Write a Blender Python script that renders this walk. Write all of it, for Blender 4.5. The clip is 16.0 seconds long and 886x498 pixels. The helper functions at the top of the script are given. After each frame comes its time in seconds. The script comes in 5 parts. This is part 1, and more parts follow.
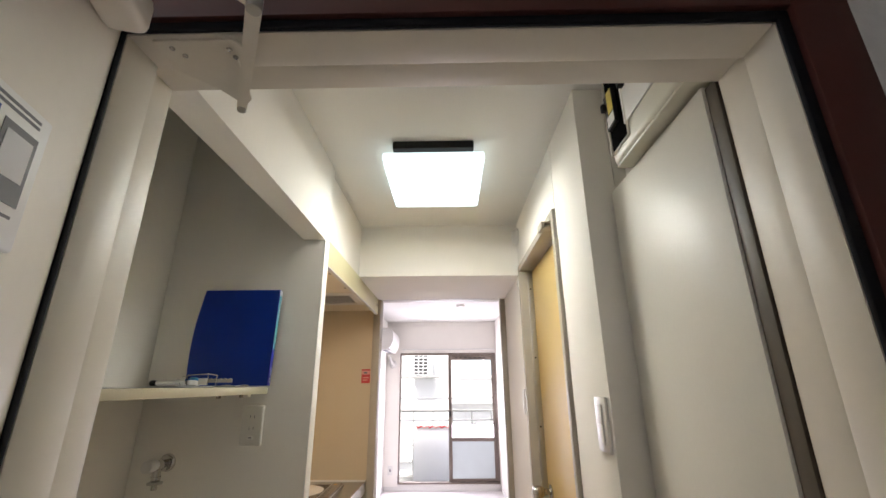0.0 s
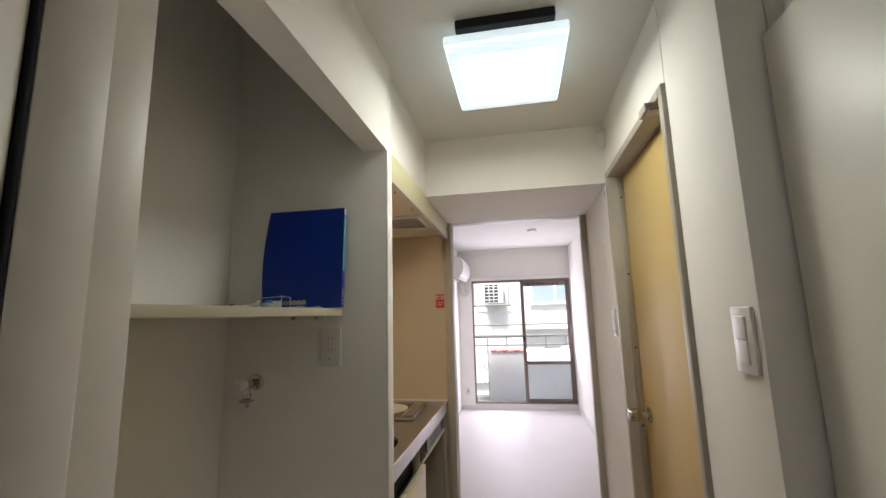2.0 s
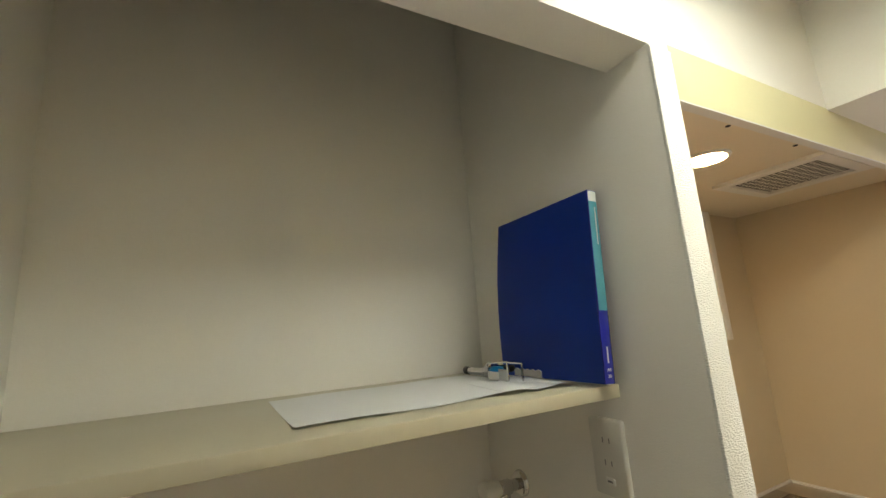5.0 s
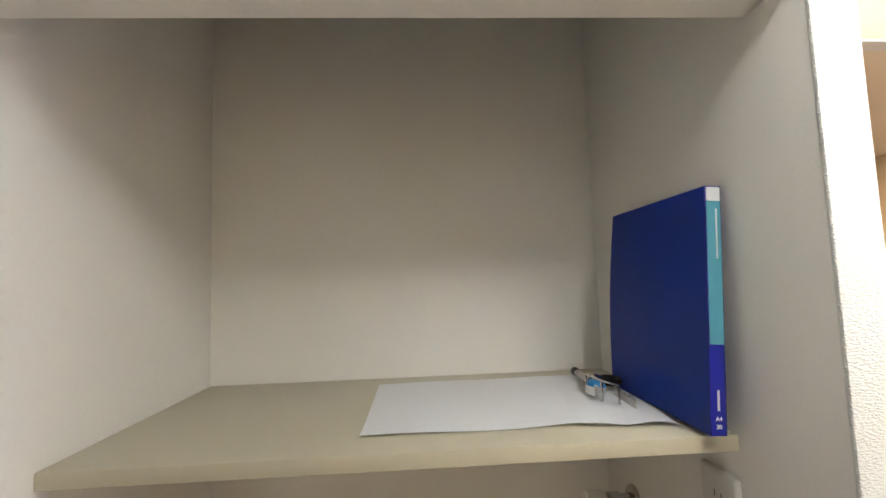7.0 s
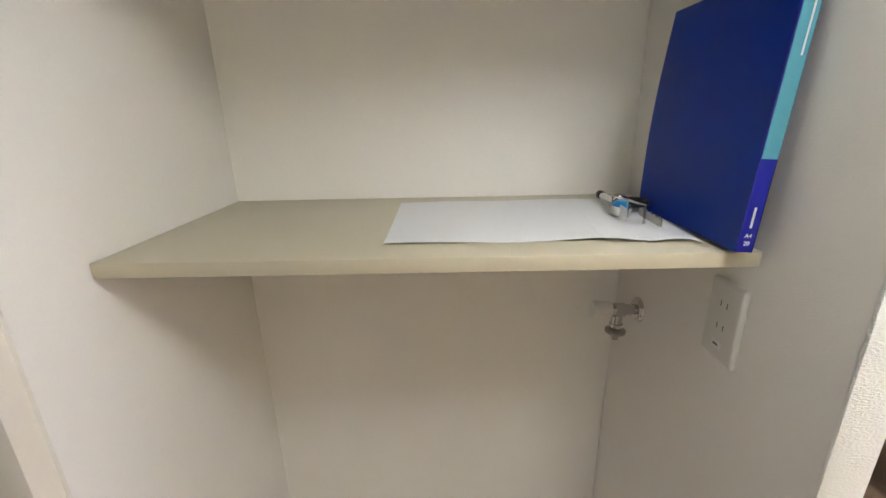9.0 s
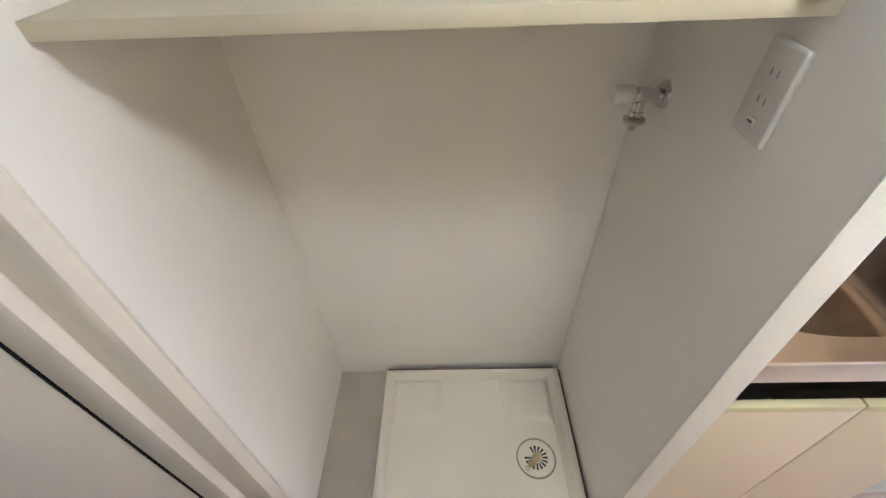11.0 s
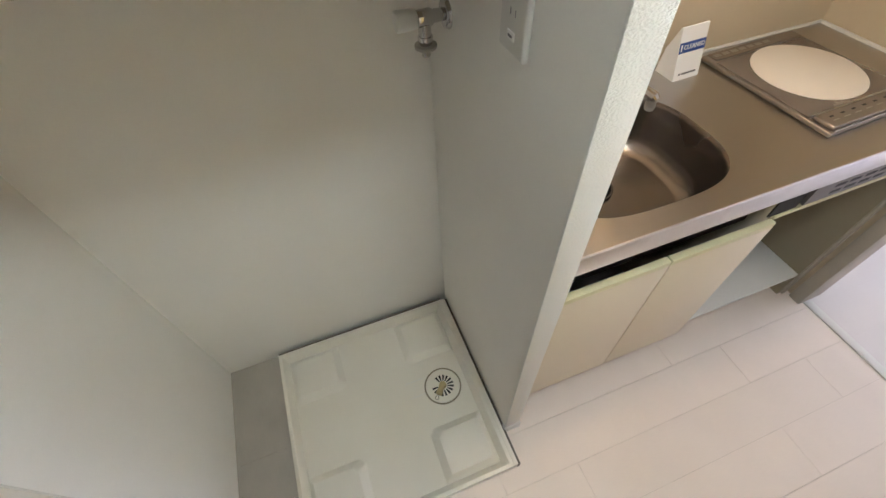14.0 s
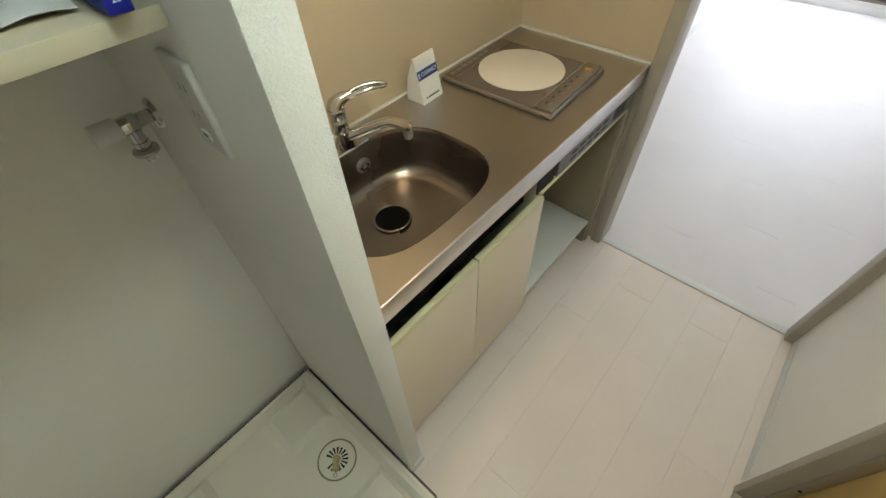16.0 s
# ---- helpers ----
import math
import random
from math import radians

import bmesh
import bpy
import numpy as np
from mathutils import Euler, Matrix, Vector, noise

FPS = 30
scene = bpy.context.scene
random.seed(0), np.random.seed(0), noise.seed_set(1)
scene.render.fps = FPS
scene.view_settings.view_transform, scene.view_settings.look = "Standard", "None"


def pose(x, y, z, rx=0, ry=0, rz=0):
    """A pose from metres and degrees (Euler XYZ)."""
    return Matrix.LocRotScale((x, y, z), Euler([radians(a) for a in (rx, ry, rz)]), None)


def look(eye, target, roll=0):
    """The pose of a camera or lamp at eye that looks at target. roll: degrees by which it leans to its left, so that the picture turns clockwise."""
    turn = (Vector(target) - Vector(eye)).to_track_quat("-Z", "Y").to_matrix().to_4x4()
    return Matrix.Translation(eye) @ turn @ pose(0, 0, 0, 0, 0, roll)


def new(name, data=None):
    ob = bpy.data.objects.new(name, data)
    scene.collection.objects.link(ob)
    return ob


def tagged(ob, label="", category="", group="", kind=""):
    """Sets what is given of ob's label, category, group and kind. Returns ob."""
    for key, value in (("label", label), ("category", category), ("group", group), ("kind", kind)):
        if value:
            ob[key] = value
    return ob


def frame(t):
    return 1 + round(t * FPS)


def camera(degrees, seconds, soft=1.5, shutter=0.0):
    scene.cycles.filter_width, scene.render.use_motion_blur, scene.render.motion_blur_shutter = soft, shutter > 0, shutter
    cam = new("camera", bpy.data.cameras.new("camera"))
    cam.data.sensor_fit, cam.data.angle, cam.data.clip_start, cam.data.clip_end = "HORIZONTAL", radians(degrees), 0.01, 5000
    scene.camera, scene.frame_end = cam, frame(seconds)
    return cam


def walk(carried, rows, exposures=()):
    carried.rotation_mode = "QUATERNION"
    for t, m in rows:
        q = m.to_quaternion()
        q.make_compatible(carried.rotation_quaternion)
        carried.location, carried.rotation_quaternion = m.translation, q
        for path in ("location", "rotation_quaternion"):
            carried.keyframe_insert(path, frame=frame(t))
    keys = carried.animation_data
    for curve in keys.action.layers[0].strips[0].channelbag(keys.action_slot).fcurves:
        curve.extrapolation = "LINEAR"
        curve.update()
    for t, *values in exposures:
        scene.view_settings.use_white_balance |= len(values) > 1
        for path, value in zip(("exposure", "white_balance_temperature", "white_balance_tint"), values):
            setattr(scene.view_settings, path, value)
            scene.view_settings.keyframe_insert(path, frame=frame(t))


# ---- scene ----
cam = camera(93.7, 16.0)

PATH = [
    (0, (0.451, -1.427, 1.38), (0.423, 0.473, 2.003), -0.4),
    (0.5, (0.45, -1.421, 1.378), (0.398, 0.502, 1.926), -0.7),
    (1, (0.447, -1.406, 1.374), (0.341, 0.538, 1.829), -0.9),
    (1.5, (0.432, -1.369, 1.365), (0.231, 0.585, 1.741), -1.1),
    (2, (0.4, -1.239, 1.35), (0.052, 0.706, 1.665), -1.5),
    (2.5, (0.35, -1.044, 1.373), (-0.208, 0.853, 1.674), -2.0),
    (3, (0.331, -0.904, 1.382), (-0.455, 0.912, 1.674), -2.9),
    (3.5, (0.355, -0.768, 1.408), (-0.707, 0.896, 1.73), -3.7),
    (4, (0.391, -0.646, 1.436), (-0.921, 0.821, 1.789), -4.2),
    (4.5, (0.361, -0.606, 1.458), (-1.174, 0.62, 1.83), -4.6),
    (5, (0.342, -0.564, 1.482), (-1.388, 0.363, 1.863), -4.1),
    (5.2, (0.333, -0.539, 1.498), (-1.454, 0.284, 1.854), -4.0),
    (7.3, (0.381, -0.39, 1.589), (-1.615, -0.348, 1.697), -1.7),
    (7.5, (0.378, -0.389, 1.59), (-1.621, -0.361, 1.645), -1.6),
    (8, (0.373, -0.389, 1.582), (-1.624, -0.384, 1.467), -1.4),
    (8.5, (0.358, -0.39, 1.569), (-1.61, -0.401, 1.216), -1.2),
    (9, (0.349, -0.399, 1.55), (-1.554, -0.414, 0.934), -1.2),
    (9.5, (0.349, -0.404, 1.532), (-1.45, -0.431, 0.658), -1.4),
    (10, (0.34, -0.408, 1.514), (-1.341, -0.429, 0.43), -1.4),
    (10.2, (0.337, -0.408, 1.507), (-1.3, -0.43, 0.358), -1.5),
    (12.3, (0.319, -0.39, 1.472), (-0.928, -0.422, -0.091), -3.1),
    (12.5, (0.317, -0.399, 1.473), (-0.914, -0.408, -0.103), -2.9),
    (13, (0.311, -0.392, 1.471), (-0.897, -0.327, -0.121), -3.2),
    (13.5, (0.301, -0.347, 1.472), (-0.898, -0.129, -0.114), -2.8),
    (14, (0.293, -0.275, 1.48), (-0.872, 0.111, -0.099), -3.3),
    (14.5, (0.292, -0.215, 1.489), (-0.804, 0.369, -0.079), -3.3),
    (15, (0.3, -0.178, 1.509), (-0.706, 0.564, -0.053), -3.4),
    (15.5, (0.322, -0.156, 1.512), (-0.613, 0.701, -0.035), -3.4),
    (16, (0.33, -0.143, 1.514), (-0.559, 0.797, -0.011), -3.1),
]
EXPOSURES = [(0, 1.42, 6300, 11), (1.5, 1.1, 6300, 9), (2.0, 0.86, 6250, 9), (2.5, 0.81, 6250, 10), (3.0, 0.82, 6250, 0), (3.5, 0.82, 6450, -6), (4, 0.98, 6900, -6), (4.6, 1.28, 7000, -4), (5, 1.4, 6700, 3),
             (7.4, 1.7, 6100, 14), (10, 1.98, 5900, 14), (12.5, 2.1, 5650, 12), (13.5, 1.98, 5650, 12), (14, 1.76, 5700, 7), (15, 1.4, 5750, -2), (16, 1.4, 5850, -7)]
walk(cam, [(t, look(eye, target, roll)) for t, eye, target, roll in PATH], EXPOSURES)

# ---- world and lights ----
world = bpy.data.worlds.new("sky")
scene.world = world
world.use_nodes = True
wn = world.node_tree
sky = wn.nodes.new("ShaderNodeTexSky")
sky.sky_type = "NISHITA"
sky.sun_disc = False
sky.sun_elevation, sky.sun_rotation = radians(61), radians(196)
sky.dust_density, sky.ozone_density, sky.air_density = 5.0, 0.3, 0.8
wn.links.new(sky.outputs[0], wn.nodes["Background"].inputs[0])
wn.nodes["Background"].inputs[1].default_value = 0.11

sun_data = bpy.data.lights.new("sun", "SUN")
sun_data.energy, sun_data.angle, sun_data.color = 5.0, radians(10), (1.0, 0.95, 0.88)
sun = new("sun", sun_data)
sun.matrix_world = look((-2, -3, 17), (0.6, 6, 0))

win_data = bpy.data.lights.new("window_daylight", "AREA")
win_data.shape, win_data.size, win_data.size_y = "RECTANGLE", 1.36, 1.65
win_data.energy, win_data.color = 17.0, (0.93, 0.86, 1.0)
win_light = new("window_daylight", win_data)
win_light.matrix_world = look((0.43, 5.02, 0.97), (0.43, 0.0, 0.55))


# ---- materials ----
def mat(name, col, rough=0.5, metal=0.0, var=0.05, scale=6.0, bump=0.0, bscale=250.0, stretch=(1, 1, 1),
        spec=0.5, piece=0.0, aniso=0.0):
    m = bpy.data.materials.new(name)
    m.use_nodes = True
    nt = m.node_tree
    n, l = nt.nodes, nt.links
    b = n["Principled BSDF"]
    tc, mp = n.new("ShaderNodeTexCoord"), n.new("ShaderNodeMapping")
    mp.inputs["Scale"].default_value = stretch
    l.new(tc.outputs["Object"], mp.inputs["Vector"])
    big, fine = n.new("ShaderNodeTexNoise"), n.new("ShaderNodeTexNoise")
    big.inputs["Scale"].default_value, big.inputs["Detail"].default_value = scale, 4
    fine.inputs["Scale"].default_value, fine.inputs["Detail"].default_value = bscale, 3
    l.new(tc.outputs["Object"], big.inputs["Vector"])
    l.new(mp.outputs["Vector"], fine.inputs["Vector"])
    add = n.new("ShaderNodeMath")
    add.operation = "MULTIPLY_ADD"
    l.new(fine.outputs[0], add.inputs[0])
    add.inputs[1].default_value = 0.35
    l.new(big.outputs[0], add.inputs[2])
    ramp = n.new("ShaderNodeMapRange")
    ramp.inputs["From Min"].default_value, ramp.inputs["From Max"].default_value = 0.4, 0.95
    ramp.inputs["To Min"].default_value, ramp.inputs["To Max"].default_value = 1 - var, 1 + var
    l.new(add.outputs[0], ramp.inputs["Value"])
    shade = ramp.outputs[0]
    if piece:
        info, mul = n.new("ShaderNodeObjectInfo"), n.new("ShaderNodeMapRange")
        mul.inputs["To Min"].default_value, mul.inputs["To Max"].default_value = 1 - piece, 1 + piece
        l.new(info.outputs["Random"], mul.inputs["Value"])
        tim = n.new("ShaderNodeMath")
        tim.operation = "MULTIPLY"
        l.new(shade, tim.inputs[0])
        l.new(mul.outputs[0], tim.inputs[1])
        shade = tim.outputs[0]
    sc = n.new("ShaderNodeVectorMath")
    sc.operation = "SCALE"
    sc.inputs[0].default_value = col
    l.new(shade, sc.inputs["Scale"])
    l.new(sc.outputs[0], b.inputs["Base Color"])
    rr = n.new("ShaderNodeMapRange")
    rr.inputs["To Min"].default_value, rr.inputs["To Max"].default_value = max(rough - 0.07, 0.02), min(rough + 0.07, 1)
    l.new(big.outputs[0], rr.inputs["Value"])
    l.new(rr.outputs[0], b.inputs["Roughness"])
    b.inputs["Metallic"].default_value = metal
    b.inputs["Specular IOR Level"].default_value = spec
    b.inputs["Anisotropic"].default_value = aniso
    if bump:
        bp = n.new("ShaderNodeBump")
        bp.inputs["Strength"].default_value = min(bump, 1.0)
        bp.inputs["Distance"].default_value = 0.002 * max(1.0, bump)
        l.new(fine.outputs[0], bp.inputs["Height"])
        l.new(bp.outputs[0], b.inputs["Normal"])
    return m


def glow(name, col, strength):
    m = bpy.data.materials.new(name)
    m.use_nodes = True
    b = m.node_tree.nodes["Principled BSDF"]
    b.inputs["Base Color"].default_value = (*col, 1)
    b.inputs["Emission Color"].default_value = (*col, 1)
    b.inputs["Emission Strength"].default_value = strength
    return m


def weave(name, col, depth, rough=0.75, along=230.0, across=470.0):
    """Embossed vinyl wallpaper: short raised threads that lie level."""
    m = mat(name, col, rough, var=0.03, scale=3, spec=0.3)
    n, l = m.node_tree.nodes, m.node_tree.links
    tc, sep, cmb = n.new("ShaderNodeTexCoord"), n.new("ShaderNodeSeparateXYZ"), n.new("ShaderNodeCombineXYZ")
    l.new(tc.outputs["Object"], sep.inputs[0])
    add = n.new("ShaderNodeMath")
    l.new(sep.outputs["X"], add.inputs[0])
    l.new(sep.outputs["Y"], add.inputs[1])
    for src, dst, size in ((add.outputs[0], "X", along), (sep.outputs["Z"], "Y", across)):
        mul = n.new("ShaderNodeMath")
        mul.operation, mul.inputs[1].default_value = "MULTIPLY", size
        l.new(src, mul.inputs[0])
        l.new(mul.outputs[0], cmb.inputs[dst])
    thread = n.new("ShaderNodeTexNoise")
    thread.inputs["Scale"].default_value, thread.inputs["Detail"].default_value = 1.0, 2.5
    l.new(cmb.outputs[0], thread.inputs["Vector"])
    steep = n.new("ShaderNodeMapRange")
    steep.interpolation_type = "SMOOTHSTEP"
    steep.inputs["From Min"].default_value, steep.inputs["From Max"].default_value = 0.38, 0.62
    l.new(thread.outputs[0], steep.inputs["Value"])
    bp = n.new("ShaderNodeBump")
    bp.inputs["Strength"].default_value, bp.inputs["Distance"].default_value = depth, 0.0012
    l.new(steep.outputs[0], bp.inputs["Height"])
    l.new(bp.outputs[0], n["Principled BSDF"].inputs["Normal"])
    return m


def clear(name, col=(1, 1, 1), rough=0.0, mixed=1.0):
    m = bpy.data.materials.new(name)
    m.use_nodes = True
    b = m.node_tree.nodes["Principled BSDF"]
    b.inputs["Base Color"].default_value = (*col, 1)
    b.inputs["Roughness"].default_value = rough
    b.inputs["IOR"].default_value = 1.45
    b.inputs["Transmission Weight"].default_value = mixed
    return m


M_PAPER = weave("wallpaper_white", (0.87, 0.845, 0.79), 0.12)
M_CEIL = mat("ceiling_paper", (0.78, 0.77, 0.73), 0.8, var=0.03, scale=3, bump=0.3, bscale=160, spec=0.25)
M_KIT = mat("kitchen_panel_beige", (0.57, 0.48, 0.34), 0.38, var=0.03, scale=3, bump=0.06, bscale=90, spec=0.4)
M_STEELP = mat("painted_steel_beige", (0.74, 0.69, 0.6), 0.43, var=0.04, scale=5, bump=0.08, bscale=60)
M_TRIM = mat("trim_greige", (0.41, 0.37, 0.305), 0.45, var=0.06, scale=12, bump=0.1, bscale=120)
M_TRIMW = mat("trim_white", (0.72, 0.71, 0.68), 0.5, var=0.03, scale=8)
M_RED = mat("painted_steel_maroon", (0.085, 0.024, 0.018), 0.45, var=0.12, scale=8, bump=0.08, bscale=70)
M_RUBBER = mat("rubber_black", (0.008, 0.008, 0.01), 0.8, var=0.2, scale=20, spec=0.2)
M_STUCCO = mat("stucco_white", (0.7, 0.69, 0.67), 0.9, var=0.08, scale=20, bump=1.0, bscale=60)
M_CONC = mat("concrete_grey", (0.3, 0.3, 0.29), 0.85, var=0.12, scale=4, bump=0.5, bscale=80)
M_PAVE = mat("concrete_pale", (0.52, 0.49, 0.45), 0.85, var=0.1, scale=4, bump=0.4, bscale=80)
M_SLATE = mat("entrance_tile_slate", (0.055, 0.065, 0.062), 0.45, var=0.25, scale=9, bump=0.2, bscale=60)
M_PLANK = mat("floor_plank_pale", (0.8, 0.71, 0.635), 0.38, var=0.045, scale=4, bump=0.08, bscale=60, stretch=(6, 0.5, 1), piece=0.025)
M_PLANK2 = mat("floor_plank_room", (0.75, 0.71, 0.7), 0.45, var=0.03, scale=4, bump=0.05, bscale=60, stretch=(6, 0.5, 1), spec=0.22, piece=0.006)
M_JOINT = mat("floor_joint", (0.57, 0.49, 0.42), 0.7, var=0.3, scale=14)
M_SHELF = mat("shelf_melamine_cream", (0.56, 0.51, 0.38), 0.35, var=0.03, scale=5, bump=0.03, bscale=80)
M_CREAM = mat("cabinet_laminate_cream", (0.74, 0.655, 0.51), 0.4, var=0.025, scale=4, bump=0.05, bscale=150)
M_CREAMEDGE = mat("edge_band_yellow", (0.68, 0.64, 0.4), 0.45, var=0.03)
M_INSIDE = mat("cabinet_inside_grey", (0.72, 0.71, 0.68), 0.5, var=0.04, scale=6)
M_BROWN = mat("cabinet_inside_brown", (0.3, 0.26, 0.18), 0.5, var=0.06)
M_DKBROWN = mat("gap_brown_dark", (0.1, 0.083, 0.06), 0.5, var=0.08)
# near-black for boards that stand in for shaded gaps, also for screws
M_DARK = mat("dark_gap", (0.012, 0.011, 0.01), 0.7)
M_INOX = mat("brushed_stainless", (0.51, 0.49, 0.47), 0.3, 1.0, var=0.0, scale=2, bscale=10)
# worktop steel again, its colour darkened for the shade inside the basin
M_BASINSHADE = mat("basin_stainless_shaded", (0.25, 0.222, 0.2), 0.27, 1.0, var=0.0, scale=2, bscale=10)
M_CHROME = mat("chrome", (0.58, 0.57, 0.56), 0.09, 1.0, var=0.0, scale=2, bscale=10)
M_BRONZE = mat("bronze_nickel", (0.47, 0.44, 0.39), 0.25, 1.0, var=0.05)
M_WHITE = mat("plastic_white", (0.76, 0.75, 0.72), 0.35, var=0.02)
M_PLATE = mat("outlet_plate_white", (0.7, 0.685, 0.64), 0.42, var=0.02)
M_IVORY = mat("plastic_ivory", (0.66, 0.64, 0.54), 0.32, var=0.03, scale=5, bump=0.05, bscale=400)
M_PANTOP = mat("pan_plastic_ivory", (0.8, 0.755, 0.655), 0.34, var=0.03, scale=5, bump=0.05, bscale=400)
M_HOB = mat("hob_bronze_grey", (0.27, 0.235, 0.2), 0.32, 0.6, var=0.06, scale=10)
M_HOBTOP = mat("hob_glass_brown", (0.2, 0.17, 0.145), 0.25, 0.3, var=0.06, scale=10)
M_DISC = mat("hob_cover_cream", (0.76, 0.7, 0.62), 0.5, var=0.02)
M_BLUE = mat("folder_blue", (0.008, 0.06, 0.5), 0.36, var=0.08, scale=10, bump=0.1, bscale=350)
M_NAVY = mat("folder_spine_blue", (0.012, 0.018, 0.36), 0.4, var=0.05)
M_CYAN = mat("label_cyan", (0.1, 0.36, 0.46), 0.45, var=0.03)
M_SHEET = mat("paper_white", (0.8, 0.8, 0.8), 0.7, var=0.02)
M_PRINT = mat("print_navy", (0.02, 0.06, 0.25), 0.5)
M_INK = mat("print_black", (0.02, 0.02, 0.02), 0.6)
M_GREYINK = mat("print_grey", (0.16, 0.16, 0.17), 0.6)
M_BLACK = mat("plastic_black", (0.012, 0.012, 0.012), 0.5, spec=0.3)
M_ELBOW = mat("plastic_yellowed", (0.5, 0.4, 0.2), 0.4)
M_REDP = mat("sticker_red", (0.5, 0.045, 0.05), 0.45)
M_PINK = mat("sticker_pink", (0.65, 0.3, 0.28), 0.45)
M_YELLOW = mat("label_yellow", (0.75, 0.6, 0.12), 0.5)
M_ORANGE = mat("led_amber", (0.75, 0.45, 0.08), 0.4)
M_DOORY = mat("door_wood_yellow", (0.62, 0.45, 0.17), 0.42, var=0.06, scale=5, bump=0.12, bscale=40, stretch=(8, 8, 0.4))
M_ALU = mat("aluminium_grey", (0.46, 0.44, 0.4), 0.38, 0.9, var=0.05, scale=8)
M_SASH = mat("sash_bronze", (0.2, 0.165, 0.14), 0.4, 0.6, var=0.08, scale=12)
M_CABW = mat("shoe_cabinet_white", (0.8, 0.78, 0.71), 0.42, var=0.03, scale=3, bump=0.04, bscale=120)
M_LAMP = glow("lamp_core", (1.0, 0.985, 0.88), 14.0)
M_LAMPMID = glow("lamp_halo", (0.95, 1.0, 0.96), 1.1)
M_LAMPSIDE = glow("lamp_rim", (0.84, 0.97, 1.0), 0.42)
M_SPOT = glow("downlight_bulb", (1.0, 0.66, 0.38), 64.0)
M_GLASS = clear("window_glass")
M_FROST = mat("frosted_glass", (0.62, 0.7, 0.72), 0.4, var=0.03)
M_FACADE = mat("facade_white", (0.66, 0.66, 0.66), 0.9, var=0.03, scale=2, bump=0.3, bscale=40)
M_IRON = mat("railing_grey", (0.2, 0.2, 0.19), 0.5, 0.2, var=0.05)
M_LTBLUE = mat("window_pane_blue", (0.3, 0.38, 0.44), 0.3, var=0.1, scale=3)
M_VENT = mat("vent_panel_steel", (0.17, 0.155, 0.145), 0.38, 0.7, var=0.06)
M_HOLE = mat("drain_black", (0.006, 0.006, 0.006), 0.9, spec=0.0)
M_BOARD = mat("floor_board_greige", (0.44, 0.4, 0.34), 0.5, var=0.08, scale=9, bump=0.08, bscale=60, stretch=(0.5, 6, 1))
# worn steel, paler than the worktop to carry the gleam of its edge
M_LIP = mat("worn_steel_gleam", (0.74, 0.72, 0.72), 0.34, 1.0, var=0.08, scale=14, bump=0.05, bscale=200)
M_RIB = weave("wallpaper_ribbed", (0.84, 0.83, 0.79), 0.6)
M_TEAL = mat("fob_blue", (0.01, 0.2, 0.5), 0.35)
M_JOINT2 = mat("floor_joint_room", (0.73, 0.69, 0.67), 0.7)


# ---- mesh tools ----
def box(bm, x0, x1, y0, y1, z0, z1, bevel=0.0, seg=2):
    m = Matrix.Translation(((x0 + x1) / 2, (y0 + y1) / 2, (z0 + z1) / 2)) @ Matrix.Diagonal((abs(x1 - x0), abs(y1 - y0), abs(z1 - z0), 1))
    vs = bmesh.ops.create_cube(bm, size=1.0, matrix=m)["verts"]
    if bevel:
        es = list({e for v in vs for e in v.link_edges})
        bmesh.ops.bevel(bm, geom=es, offset=bevel, segments=seg, affect="EDGES", profile=0.5)


def cyl(bm, p0, p1, r0, r1=None, seg=24, bevel=0.0):
    p0, p1 = Vector(p0), Vector(p1)
    d = p1 - p0
    m = Matrix.Translation((p0 + p1) / 2) @ d.to_track_quat("Z", "Y").to_matrix().to_4x4()
    vs = bmesh.ops.create_cone(bm, cap_ends=True, segments=seg, radius1=r0, radius2=r0 if r1 is None else r1, depth=d.length, matrix=m)["verts"]
    if bevel:
        es = [e for e in {e for v in vs for e in v.link_edges} if any(len(f.verts) > 4 for f in e.link_faces)]
        bmesh.ops.bevel(bm, geom=es, offset=bevel, segments=2, affect="EDGES", profile=0.5)


def tube(bm, pts, r, seg=10):
    pts = [Vector(p) for p in pts]
    rings = []
    up = Vector((0, 0, 1))
    for i, p in enumerate(pts):
        d = (pts[min(i + 1, len(pts) - 1)] - pts[max(i - 1, 0)]).normalized()
        a = d.cross(up if abs(d.dot(up)) < 0.95 else Vector((1, 0, 0))).normalized()
        b = d.cross(a)
        rr = r[i] if isinstance(r, (list, tuple)) else r
        rings.append([bm.verts.new(p + rr * (math.cos(k * math.tau / seg) * a + math.sin(k * math.tau / seg) * b)) for k in range(seg)])
    for u, v in zip(rings, rings[1:]):
        for k in range(seg):
            bm.faces.new((u[k], u[(k + 1) % seg], v[(k + 1) % seg], v[k]))
    bm.faces.new(rings[0])
    bm.faces.new(rings[-1])


def slab(bm, outline, z0, z1):
    lo = [bm.verts.new((x, y, z0)) for x, y in outline]
    hi = [bm.verts.new((x, y, z1)) for x, y in outline]
    bm.faces.new(lo[::-1])
    bm.faces.new(hi)
    for k in range(len(lo)):
        j = (k + 1) % len(lo)
        bm.faces.new((lo[k], lo[j], hi[j], hi[k]))


def arc(a, b, n):
    return [a + (b - a) * i / (n - 1) for i in range(n)]


